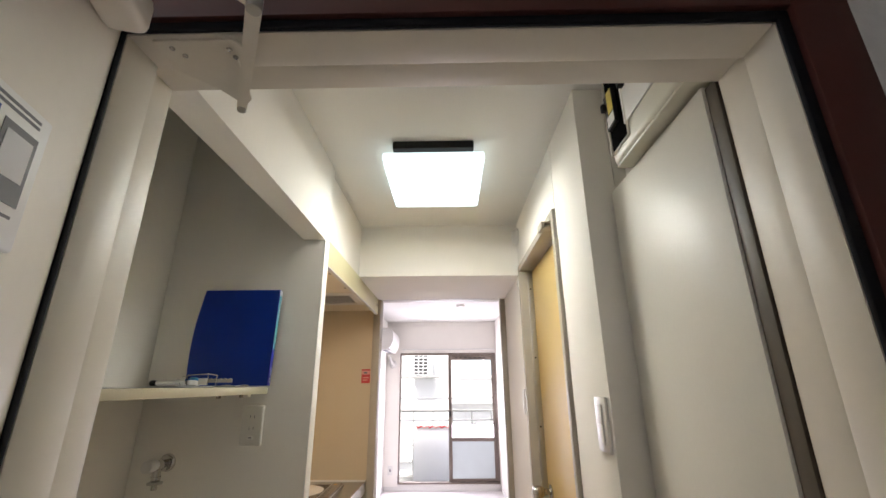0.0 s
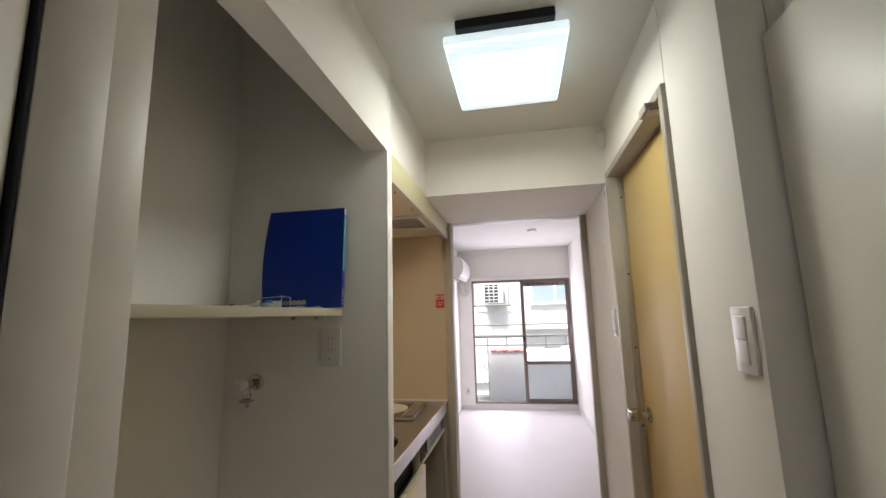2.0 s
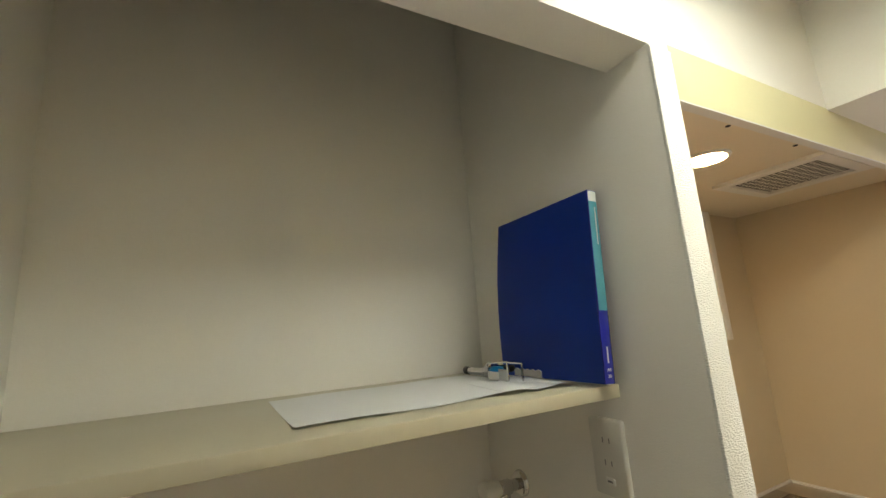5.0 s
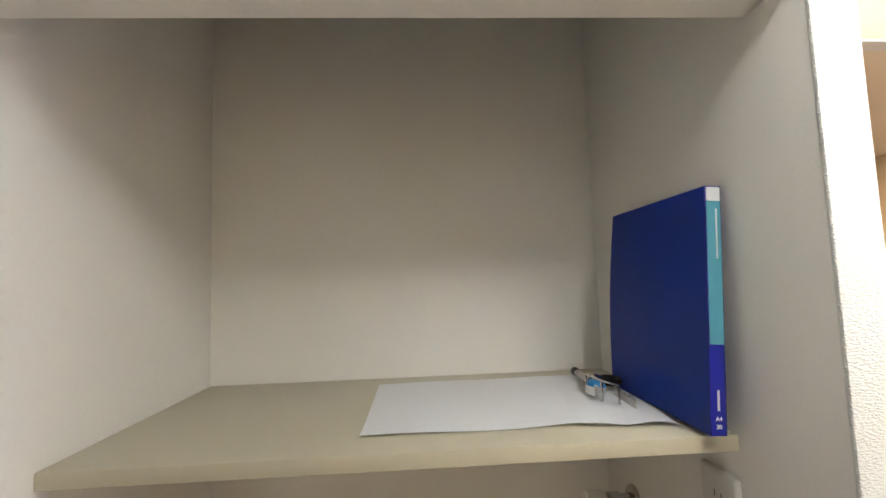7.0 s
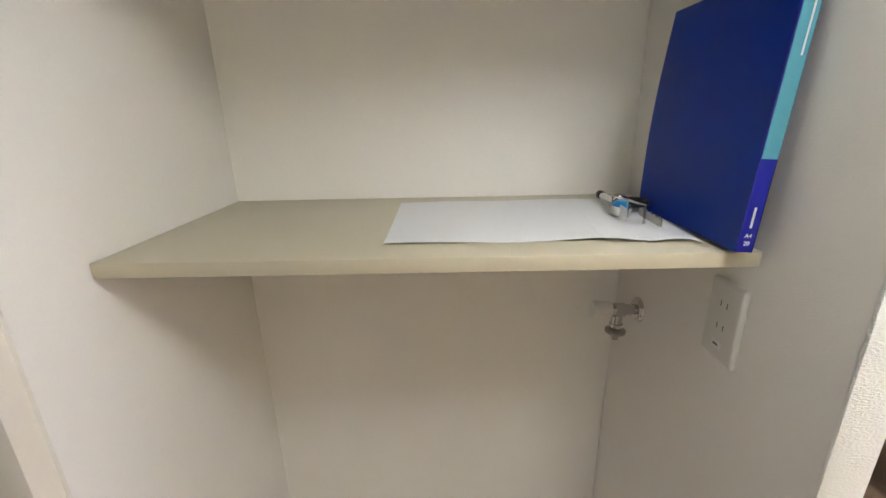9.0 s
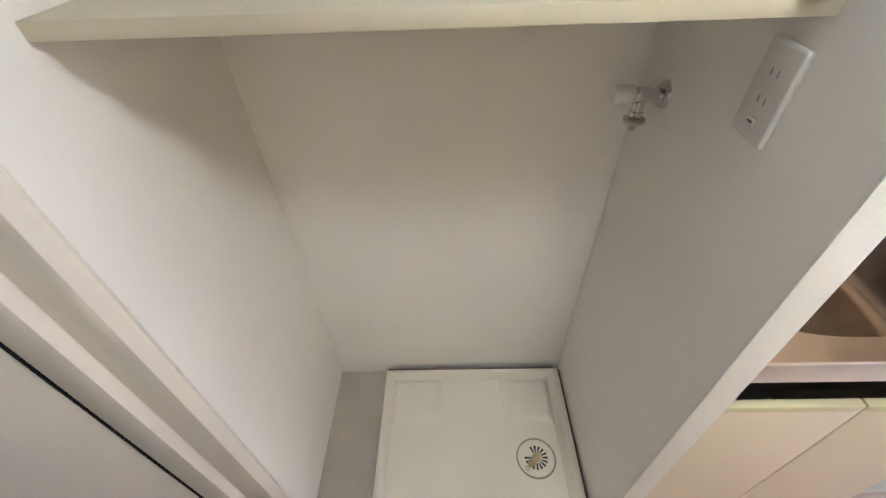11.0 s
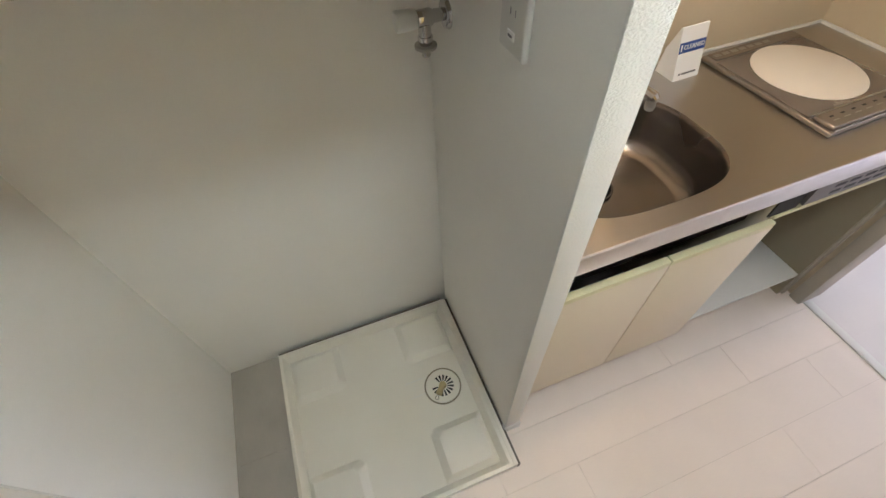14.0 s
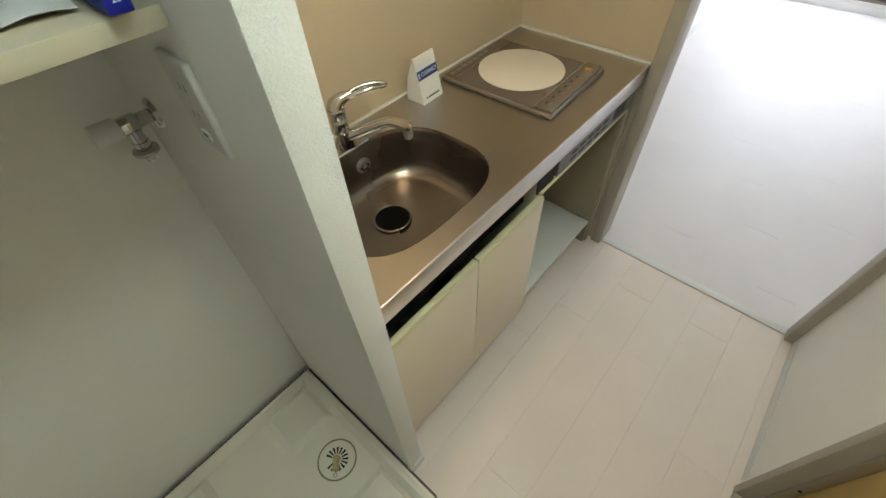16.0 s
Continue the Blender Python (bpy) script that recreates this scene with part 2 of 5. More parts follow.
def part(name, bm, material, parent=None, label="", smooth=True):
    bmesh.ops.recalc_face_normals(bm, faces=bm.faces)
    me = bpy.data.meshes.new(name)
    bm.to_mesh(me)
    bm.free()
    for mm in material if isinstance(material, (list, tuple)) else [material]:
        me.materials.append(mm)
    if smooth:
        for p in me.polygons:
            p.use_smooth = True
        me.set_sharp_from_angle(angle=radians(32))
    ob = new(name, me)
    if parent:
        ob.parent = parent
    if label:
        ob["label"] = label
    return ob


def boxpart(name, dims, material, parent=None, label="", bevel=0.0):
    bm = bmesh.new()
    box(bm, *dims, bevel=bevel)
    return part(name, bm, material, parent, label)


def thing(name, m, label, category, group=""):
    ob = new(name)
    ob.empty_display_size = 0.05
    ob.matrix_world = m
    return tagged(ob, label, category, group)


def wall(name, dims, material, label, category="wall", bevel=0.0):
    return tagged(boxpart(name, dims, material, bevel=bevel), label, category, kind="structure")


def letters(name, text, size, m, material, parent, depth=0.0004):
    cu = bpy.data.curves.new(name, "FONT")
    cu.body, cu.size, cu.extrude = text, size, depth
    cu.align_x, cu.align_y = "CENTER", "CENTER"
    tmp = bpy.data.objects.new(name, cu)
    scene.collection.objects.link(tmp)
    me = bpy.data.meshes.new_from_object(tmp.evaluated_get(bpy.context.evaluated_depsgraph_get()))
    bpy.data.objects.remove(tmp)
    me.materials.clear()
    me.materials.append(material)
    ob = new(name, me)
    ob.parent = parent
    ob.matrix_local = m
    return ob


# ---- structure: walls and ceilings ----
H = 2.20
wall("wall_niche_back", (-0.633, -0.553, -0.94, 0.05, -0.02, 2.55), M_PAPER, "white embossed wallpaper wall behind the laundry niche")
wall("wall_niche_side", (-0.553, -0.035, -0.94, -0.855, -0.02, 2.55), M_PAPER, "white embossed wallpaper side wall of the laundry niche")
wall("wall_partition", (-0.553, 0.0, 0.0, 0.05, -0.012, 2.55), M_PAPER, "thin white wallpapered partition between niche and kitchenette", bevel=0.004)
wall("wall_partition_end", (-0.004, 0.0018, -0.0006, 0.0506, -0.006, 1.888), M_RIB, "white ribbed wallpaper on the end of the partition", bevel=0.0016)
wall("wall_lintel", (-0.08, -0.0005, -0.855, -0.001, 1.889, 2.55), M_PAPER, "white wallpapered lintel over the laundry niche")
wall("wall_kitchen_back", (-0.645, -0.565, 0.05, 1.30, -0.02, H), M_KIT, "beige glossy kitchen wall panel behind the worktop")
wall("wall_kitchen_upper", (-0.10, -0.02, 0.0505, 0.67, 1.925, H + 0.08), M_PAPER, "white wallpaper wall above the range hood")
wall("wall_kitchen_end", (-0.64, -0.047, 1.30, 1.38, -0.02, 2.4), M_KIT, "beige kitchen panel wall beside the room doorway")
wall("wall_beam", (-0.60, 0.815, 0.67, 1.298, 1.92, 2.4), M_PAPER, "white wallpapered ceiling beam over the doorway")
wall("wall_over_doorway", (-0.047, 0.815, 1.30, 1.38, 1.945, 2.4), M_PAPER, "white wall above the doorway")
wall("wall_right_near", (0.815, 0.90, -0.41, -0.115, -0.02, H), M_PAPER, "white wallpaper wall beside the shoe cabinet", bevel=0.003)
wall("wall_right_over", (0.815, 0.90, -0.113, 0.638, 1.955, H), M_PAPER, "white wallpaper wall above the bathroom door")
wall("wall_right_far", (0.815, 0.90, 0.64, 1.38, -0.02, 2.4), M_PAPER, "white wallpaper wall past the bathroom door")
wall("wall_recess_back", (0.935, 1.0, -0.96, -0.30, -0.12, H), M_PAPER, "white wall behind the shoe cabinet recess")
wall("wall_recess_end", (0.9005, 0.934, -0.41, -0.30, -0.12, H), M_PAPER, "white end of the shoe cabinet recess")
wall("wall_entrance_over", (-0.553, 0.934, -0.94, -0.857, 1.905, H), M_PAPER, "white wall above the entrance door")
wall("ceiling_niche", (-0.64, 0.0, -0.95, 0.05, 2.551, 2.63), M_CEIL, "white papered ceiling of the laundry niche", "ceiling")
wall("ceiling_edge", (-0.0195, 0.0, 0.0505, 0.67, H, H + 0.08), M_CEIL, "edge of the papered ceiling", "ceiling")
wall("ceiling_kitchen", (-0.65, -0.101, 0.051, 0.67, H, H + 0.08), M_CEIL, "plain ceiling above the range hood", "ceiling")
wall("ceiling", (0.0005, 1.0, -0.96, 0.67, H, H + 0.08), M_CEIL, "white papered corridor ceiling", "ceiling")
wall("wall_bath_inside", (1.55, 1.6, -0.3, 0.9, -0.02, 2.2), M_KIT, "plain wall closing the bathroom")

# room beyond the doorway
RX0, RX1, RY, RH = -0.50, 1.14, 5.0, 2.3
wall("wall_room_left", (RX0 - 0.08, RX0, 1.381, RY + 0.1, -0.02, RH), M_PAPER, "white wallpaper wall of the empty room")
wall("wall_room_right", (RX1, RX1 + 0.08, 1.38, RY + 0.1, -0.02, RH), M_PAPER, "white wallpaper wall of the empty room")
wall("wall_room_entry", (0.90, RX1 + 0.08, 1.30, 1.38, -0.02, 2.4), M_PAPER, "white wall beside the doorway")
WX0, WX1, WZ0, WZ1 = -0.295, 1.125, 0.085, 1.84
wall("wall_window_left", (RX0, WX0, RY, RY + 0.1, -0.02, RH), M_PAPER, "white wall beside the balcony window")
wall("wall_window_right", (WX1, RX1, RY, RY + 0.1, -0.02, RH), M_PAPER, "white wall beside the balcony window")
wall("wall_window_over", (WX0, WX1, RY, RY + 0.1, WZ1, RH), M_PAPER, "white wall above the balcony window")
wall("wall_window_under", (WX0, WX1, RY, RY + 0.1, -0.02, WZ0), M_TRIMW, "white sill under the balcony window")
wall("ceiling_room", (RX0 - 0.08, RX1 + 0.08, 1.38, RY + 0.1, RH, RH + 0.08), M_CEIL, "white papered room ceiling", "ceiling")
for nm, d in (("baseboard_room_left", (RX0, RX0 + 0.008, 1.385, RY, 0.0, 0.06)), ("baseboard_room_right", (RX1 - 0.008, RX1, 1.385, RY, 0.0, 0.06)),
              ("baseboard_window", (RX0 + 0.009, RX1 - 0.009, RY - 0.008, RY - 0.0005, 0.0, 0.06)),
              ("baseboard_right_far", (0.8115, 0.8148, 0.665, 1.283, 0.0, 0.05)), ("baseboard_partition", (-0.012, 0.0065, -0.0045, 0.0545, 0.0005, 0.048)), ("baseboard_right_near", (0.807, 0.8148, -0.40, -0.14, 0.0, 0.05))):
    wall(nm, d, M_TRIMW, "low white baseboard along the wall", "baseboard", bevel=0.002)

# outer walkway behind the camera, mostly unseen; its walls and openings shape the light
wall("wall_outer_right", (0.976, 2.6, -0.995, -0.90, -0.14, 2.6), M_STUCCO, "rough white stucco outside wall")
wall("wall_outer_left", (-2.2, -0.058, -0.995, -0.942, -0.14, 2.6), M_STUCCO, "rough white stucco outside wall")
wall("wall_outer_over", (-0.058, 0.975, -0.989, -0.942, 1.919, 2.6), M_STUCCO, "rough white stucco outside wall")
# unseen parapet, kept low so that skylight reaches the door frame
wall("wall_walkway", (-2.2, 2.6, -2.6, -2.5, -0.14, 0.4), M_STUCCO, "unseen low white parapet, height set to let skylight in")
# added unseen wall, keeps skylight through the entrance off the niche
wall("wall_skylight_block", (-0.4, 2.6, -2.5, -2.42, -0.12, 2.6), M_STUCCO, "unseen white wall added to hold back skylight")
# unseen left end, kept as low for more skylight
wall("wall_walkway_left", (-2.28, -2.2, -2.6, -0.9, -0.14, 0.4), M_STUCCO, "unseen low end wall, height set to let skylight in")
# unseen end wall, closed for the same darker niche
wall("wall_walkway_right", (2.6, 2.68, -2.6, -0.9, -0.14, 2.6), M_STUCCO, "unseen plain end wall added to hold back skylight")
wall("wall_building_base", (-2.28, 2.68, -2.6, 6.25, -6.0, -0.221), M_STUCCO, "plain white storeys below the apartment")
# unseen ceiling holds off the sun; unseen floor is paled to bounce light
wall("ceiling_walkway", (-2.28, 2.68, -2.6, -0.9, 2.6, 2.68), M_CONC, "unseen grey concrete walkway ceiling that keeps off the sun", "ceiling")
wall("floor_walkway", (-2.28, 2.68, -2.6, -1.0, -0.2, -0.12), M_PAVE, "unseen concrete walkway floor, paled to bounce light", "floor")


# ---- entrance door frame and open leaf ----
def entrance():
    fr = tagged(new("door_frame_entrance"), "beige painted steel entrance door frame with black gasket", "door frame", kind="structure")
    FX0, FX1, FZ = 0.02, 0.886, 1.832
    for nm, (a, b, s) in {"jamb": (FX0, -0.05, 1), "jamb_far": (FX1, 0.934, -1)}.items():
        bm = bmesh.new()
        lo, hi = min(a, b), max(a, b)
        box(bm, lo, hi, -0.99, -0.928, -0.12, FZ + 0.05, bevel=0.0025)
        step = a - s * (0.024 if s > 0 else 0.006)
        lo, hi = min(step, b), max(step, b)
        box(bm, lo, hi, -0.928, -0.862, -0.12, FZ + 0.05, bevel=0.0015)
        part("jamb", bm, M_STEELP, fr)
    bm = bmesh.new()
    box(bm, FX0, FX1, -0.99, -0.928, FZ, FZ + 0.055, bevel=0.0025)
    box(bm, FX0 - 0.024, FX1 + 0.006, -0.928, -0.862, FZ + 0.014, FZ + 0.055, bevel=0.0015)
    part("head", bm, M_STEELP, fr)
    bm = bmesh.new()
    box(bm, FX0 - 0.012, FX0 + 0.001, -0.999, -0.991, -0.1, FZ + 0.012, bevel=0.003)
    box(bm, FX1 - 0.001, FX1 + 0.014, -0.999, -0.991, -0.1, FZ + 0.012, bevel=0.003)
    box(bm, FX0 - 0.012, FX1 + 0.014, -0.999, -0.991, FZ, FZ + 0.014, bevel=0.003)
    part("gasket", bm, M_RUBBER, fr, "black rubber door gasket")
    bm = bmesh.new()
    box(bm, FX1 + 0.014, FX1 + 0.088, -1.006, -0.94, -0.12, FZ + 0.085, bevel=0.003)
    box(bm, -0.056, -0.03, -1.0, -0.99, -0.12, FZ + 0.085, bevel=0.003)
    box(bm, 0.0, FX1 + 0.014, -1.006, -0.991, FZ + 0.0145, FZ + 0.085, bevel=0.002)
    part("outer_frame", bm, M_RED, fr, "dark maroon painted outer frame")
    part_sill = bmesh.new()
    box(part_sill, FX0, FX1, -1.0, -0.93, -0.118, -0.092, bevel=0.003)
    part("threshold", part_sill, M_ALU, fr)

    lf = thing("entrance_door", pose(0.018, -0.998, -0.09, 0, 0, 15), "half-open beige steel entrance door leaf with a notice", "door")
    bm = bmesh.new()
    box(bm, -0.042, 0.0, -0.84, 0.0, 0.0, 1.93, bevel=0.0015)
    part("leaf", bm, M_STEELP, lf)
    bm = bmesh.new()
    box(bm, -0.044, 0.001, 0.0005, 0.004, 0.0, 1.93)
    part("edge_strip", bm, M_TRIM, lf)
    # white notice board, printed blocks only
    nb = thing("notice_board", pose(0.018, -0.998, 1.574, 0, 0, 15) @ pose(0, -0.163, 0), "white rounded notice plate with printed blocks on the entrance door", "sign")
    bm = bmesh.new()
    box(bm, 0.0, 0.008, -0.13, 0.092, -0.076, 0.064, bevel=0.0038, seg=3)
    part("plate", bm, M_WHITE, nb)
    boxpart("dark_print", (0.0082, 0.0088, 0.034, 0.078, -0.036, 0.036), M_GREYINK, nb)
    boxpart("white_print", (0.0089, 0.0093, 0.039, 0.073, -0.014, 0.028), M_SHEET, nb)
    boxpart("blue_print", (0.0082, 0.0088, -0.12, 0.026, -0.03, 0.042), M_PRINT, nb)
    for z in (0.052, 0.046, -0.048):
        boxpart("text_line", (0.0082, 0.0086, -0.05, 0.075, z, z + 0.003), M_GREYINK, nb)
    # door closer on the leaf and its arm to the head
    dc = thing("door_closer", pose(0, 0, 0), "white painted door closer with folding steel arm", "door closer")
    bm = bmesh.new()
    box(bm, 0.0, 0.05, -0.3, -0.03, 1.8, 1.855, bevel=0.012, seg=3)
    bm.transform(pose(0.018, -0.998, 0, 0, 0, 15))
    part("body", bm, M_STEELP, dc)
    bm = bmesh.new()
    cyl(bm, (0.075, -1.145, 1.853), (0.075, -1.145, 1.868), 0.014, bevel=0.002)
    part("spindle", bm, M_ALU, dc)
    p0, p1, p2 = Vector((0.075, -1.145, 1.862)), Vector((0.222, -1.05, 1.812)), Vector((0.117, -0.862, 1.812))
    for a, b, z, w0, w1 in ((p0, p1, 0.004, 0.008, 0.0095), (p1, p2, 0.0, 0.0095, 0.0075)):
        bm = bmesh.new()
        d = (b - a).normalized()
        s = Vector((-d.y, d.x, 0)).normalized()
        u = Vector((0, 0, 0.0035))
        q = [a - s * w0, b - s * w1, b + d * 0.008 - s * w1 * 0.5, b + d * 0.008 + s * w1 * 0.5, b + s * w1, a + s * w0]
        lo = [bm.verts.new(v + Vector((0, 0, z)) - u) for v in q]
        hi = [bm.verts.new(v + Vector((0, 0, z)) + u) for v in q]
        bm.faces.new(lo[::-1])
        bm.faces.new(hi)
        for k in range(len(q)):
            bm.faces.new((lo[k], lo[(k + 1) % len(q)], hi[(k + 1) % len(q)], hi[k]))
        bmesh.ops.bevel(bm, geom=bm.edges[:], offset=0.0012, segments=2, affect="EDGES")
        part("arm", bm, M_STEELP, dc, "beige folding steel arm")
    for p, r in ((p1, 0.0095), (p2, 0.007)):
        bm = bmesh.new()
        cyl(bm, p - Vector((0, 0, 0.0075)), p + Vector((0, 0, 0.0145)), r, seg=18, bevel=0.0015)
        part("pin", bm, M_ALU, dc, "steel pivot pin")
    bm = bmesh.new()
    slab(bm, [(0.05, -0.984), (0.16, -0.984), (0.166, -0.976), (0.166, -0.966), (0.15, -0.95), (0.131, -0.862), (0.118, -0.85), (0.105, -0.862), (0.09, -0.889), (0.05, -0.93)], FZ - 0.0045, FZ - 0.0005)
    part("bracket", bm, M_STEELP, dc)
    for x, y in ((0.07, -0.972), (0.08, -0.958), (0.148, -0.968), (0.15, -0.954)):
        bm = bmesh.new()
        cyl(bm, (x, y, FZ - 0.0068), (x, y, FZ - 0.0044), 0.0035, 0.0042, seg=14, bevel=0.0008)
        part("screw", bm, M_CHROME, dc)


entrance()


# ---- shoe cabinet, breaker box, right wall ----
def right_side():
    sc = thing("shoe_cabinet", pose(0.885, -0.63, -0.1), "tall white shoe cabinet door flush in the entrance recess", "cabinet")
    bm = bmesh.new()
    box(bm, 0.0, 0.018, -0.2, 0.214, 0.04, 1.962, bevel=0.0015)
    part("door", bm, M_CABW, sc)
    bm = bmesh.new()
    box(bm, 0.02, 0.049, -0.23, 0.218, 0.0, 1.955)
    part("carcass", bm, M_TRIM, sc)
    # dark brown strip fills the gap between cabinet door and jamb
    boxpart("gap_strip", (0.004, 0.0195, -0.229, -0.202, 0.0, 1.955), M_DKBROWN, sc, "dark brown strip beside the cabinet door", bevel=0.001)
    bk = thing("breaker_box", pose(0.85, -0.535, 1.872), "beige plastic circuit breaker box with yellow main switch", "breaker box")
    bm = bmesh.new()
    box(bm, 0.0, 0.084, -0.34, 0.0, 0.0, 0.27, bevel=0.014, seg=3)
    part("cover", bm, M_IVORY, bk)
    boxpart("recess", (-0.0012, -0.0004, -0.098, -0.012, 0.03, 0.25), M_HOLE, bk)
    for d in ((-0.005, 0.001, -0.1015, -0.0985, 0.026, 0.255), (-0.005, 0.001, -0.0118, -0.0085, 0.026, 0.255), (-0.005, 0.001, -0.0984, -0.0119, 0.026, 0.0298)):
        boxpart("recess_rim", d, M_IVORY, bk, bevel=0.0012)
    boxpart("bottom_lip", (0.006, 0.083, -0.338, -0.004, -0.003, 0.004), M_IVORY, bk, bevel=0.0015)
    boxpart("main_breaker", (-0.012, -0.0014, -0.068, -0.02, 0.085, 0.18), M_BLACK, bk, bevel=0.002)
    boxpart("yellow_label", (-0.0132, -0.0122, -0.066, -0.04, 0.12, 0.178), M_YELLOW, bk)
    boxpart("white_label", (-0.0132, -0.0122, -0.066, -0.03, 0.09, 0.116), M_SHEET, bk)
    boxpart("toggle", (-0.024, -0.0122, -0.036, -0.024, 0.135, 0.155), M_BLACK, bk, bevel=0.002)
    boxpart("window_frame", (-0.004, -0.0005, -0.33, -0.09, 0.06, 0.25), M_WHITE, bk, bevel=0.001)
    for k in range(5):
        y = -0.115 - k * 0.04
        boxpart("branch_toggle", (-0.018, -0.0042, y - 0.007, y + 0.007, 0.14, 0.165), M_BLACK, bk, bevel=0.002)
    # bathroom door
    d1 = tagged(new("door_1"), "yellow wood-grain bathroom door in a beige metal frame", "door", kind="structure")
    Y0, Y1, ZT = -0.113, 0.638, 1.953
    bm = bmesh.new()
    box(bm, 0.803, 0.93, Y0, Y0 + 0.028, -0.01, ZT, bevel=0.003)
    part("jamb", bm, M_TRIM, d1)
    bm = bmesh.new()
    box(bm, 0.803, 0.93, Y1 - 0.03, Y1, -0.01, ZT, bevel=0.003)
    part("jamb", bm, M_TRIM, d1)
    bm = bmesh.new()
    box(bm, 0.803, 0.93, Y0 + 0.029, Y1 - 0.031, ZT - 0.028, ZT, bevel=0.003)
    part("head", bm, M_TRIM, d1)
    bm = bmesh.new()
    box(bm, 0.803, 0.93, Y0 + 0.029, Y1 - 0.031, -0.01, 0.022, bevel=0.003)
    part("threshold", bm, M_TRIM, d1)
    bm = bmesh.new()
    box(bm, 0.868, 0.899, Y0 + 0.03, Y1 - 0.034, 0.026, ZT - 0.034, bevel=0.0015)
    leaf = part("leaf", bm, M_DOORY, d1, "yellow wood-grain door leaf")
    bm = bmesh.new()
    box(bm, 0.842, 0.867, Y1 - 0.036, Y1 - 0.0305, 0.03, ZT - 0.03, bevel=0.001)
    part("stop_strip", bm, M_ALU, d1, "light metal stop strip with screws")
    for z in (0.25, 0.9, 1.2, 1.5, 1.83):
        bm = bmesh.new()
        cyl(bm, (0.855, Y1 - 0.038, z), (0.855, Y1 - 0.036, z), 0.004, seg=10)
        part("screw", bm, M_DARK, d1)
    bm = bmesh.new()
    yk = 0.535
    cyl(bm, (0.868, yk, 0.955), (0.861, yk, 0.955), 0.028, bevel=0.002)
    cyl(bm, (0.861, yk, 0.955), (0.838, yk, 0.955), 0.012)
    cyl(bm, (0.84, yk, 0.955), (0.822, yk, 0.955), 0.014, 0.024, bevel=0.001)
    cyl(bm, (0.822, yk, 0.955), (0.79, yk, 0.955), 0.0245, 0.0225, bevel=0.004)
    cyl(bm, (0.79, yk, 0.955), (0.788, yk, 0.955), 0.009, seg=16)
    part("door_handle", bm, M_BRONZE, d1, "satin nickel door knob")
    ho = thing("door_catch", pose(0.84, -0.035, 1.922), "small metal catch under the head of the bathroom door frame", "bracket")
    bm = bmesh.new()
    box(bm, -0.058, 0.0, -0.03, 0.03, -0.003, 0.0028, bevel=0.001)
    box(bm, -0.066, -0.052, -0.03, 0.03, -0.022, 0.004, bevel=0.004, seg=3)
    box(bm, -0.05, -0.012, -0.02, 0.02, -0.016, -0.0032, bevel=0.004, seg=3)
    part("plate", bm, M_TRIM, ho)
    # switches
    for y, z, h, w in ((-0.36, 1.29, 0.122, 0.072), (0.72, 1.3, 0.118, 0.05)):
        sw = thing("light_switch", pose(0.815, y, z), "white rocker light switch on the wall", "switch", "wall switches")
        bm = bmesh.new()
        box(bm, -0.009, 0.0, -w / 2, w / 2, -h / 2, h / 2, bevel=0.003)
        part("plate", bm, M_WHITE, sw)
        for k in range(2):
            z0 = -0.044 + k * 0.045
            bm = bmesh.new()
            box(bm, -0.0125, -0.0092, -w * 0.27, w * 0.27, z0, z0 + 0.043, bevel=0.001)
            part("rocker", bm, M_WHITE, sw)
    de = thing("chime_unit", pose(0.815, 0.64, 2.12), "small round white plastic unit high on the wall", "sensor")
    bm = bmesh.new()
    cyl(bm, (0, 0, 0), (-0.012, 0, 0), 0.045, 0.044, 32, bevel=0.002)
    part("base", bm, M_WHITE, de)
    bm = bmesh.new()
    cyl(bm, (-0.012, 0, 0), (-0.03, 0, 0), 0.04, 0.03, 32, bevel=0.006)
    part("cover", bm, M_WHITE, de)
    wp = thing("wall_plate", pose(0.815, 0.7, 1.885), "small white plate beside the bathroom door frame", "plate")
    bm = bmesh.new()
    box(bm, -0.006, 0.0, -0.012, 0.012, -0.03, 0.03, bevel=0.002)
    part("plate", bm, M_WHITE, wp)
    bm = bmesh.new()
    box(bm, -0.0068, -0.0062, -0.004, 0.004, -0.012, 0.012)
    part("slot", bm, M_GREYINK, wp)


right_side()


# ---- doorway frame to the room ----
def doorway():
    d = tagged(new("door_frame_room"), "greige wood doorway frame to the room, without a door", "door frame", kind="structure")
    for nm, dims in (("jamb", (-0.047, -0.002, 1.284, 1.40, 0.0, 1.945)), ("jamb", (0.782, 0.8148, 1.284, 1.34, 0.0, 1.945)),
                     ("head", (-0.002, 0.782, 1.284, 1.40, 1.922, 1.945))):
        bm = bmesh.new()
        box(bm, *dims, bevel=0.003)
        part(nm, bm, M_TRIM, d)
    bm = bmesh.new()
    box(bm, -0.002, 0.782, 1.31, 1.345, -0.006, 0.004, bevel=0.002)
    part("threshold", bm, M_TRIMW, d, "thin white floor threshold strip")


doorway()


# ---- ceiling lamp ----
cl = thing("ceiling_lamp", pose(0.40, 0.05, H), "square white glowing ceiling lamp with dark base", "ceiling lamp")
bm = bmesh.new()
box(bm, -0.143, 0.143, -0.205, 0.16, -0.03, 0.0, bevel=0.004)
part("base", bm, M_BLACK, cl)
bm = bmesh.new()
box(bm, -0.182, 0.182, -0.182, 0.207, -0.06, -0.03, bevel=0.006, seg=2)
rim_ob = part("diffuser_rim", bm, M_LAMPSIDE, cl, "milky acrylic rim of the diffuser")
bm = bmesh.new()
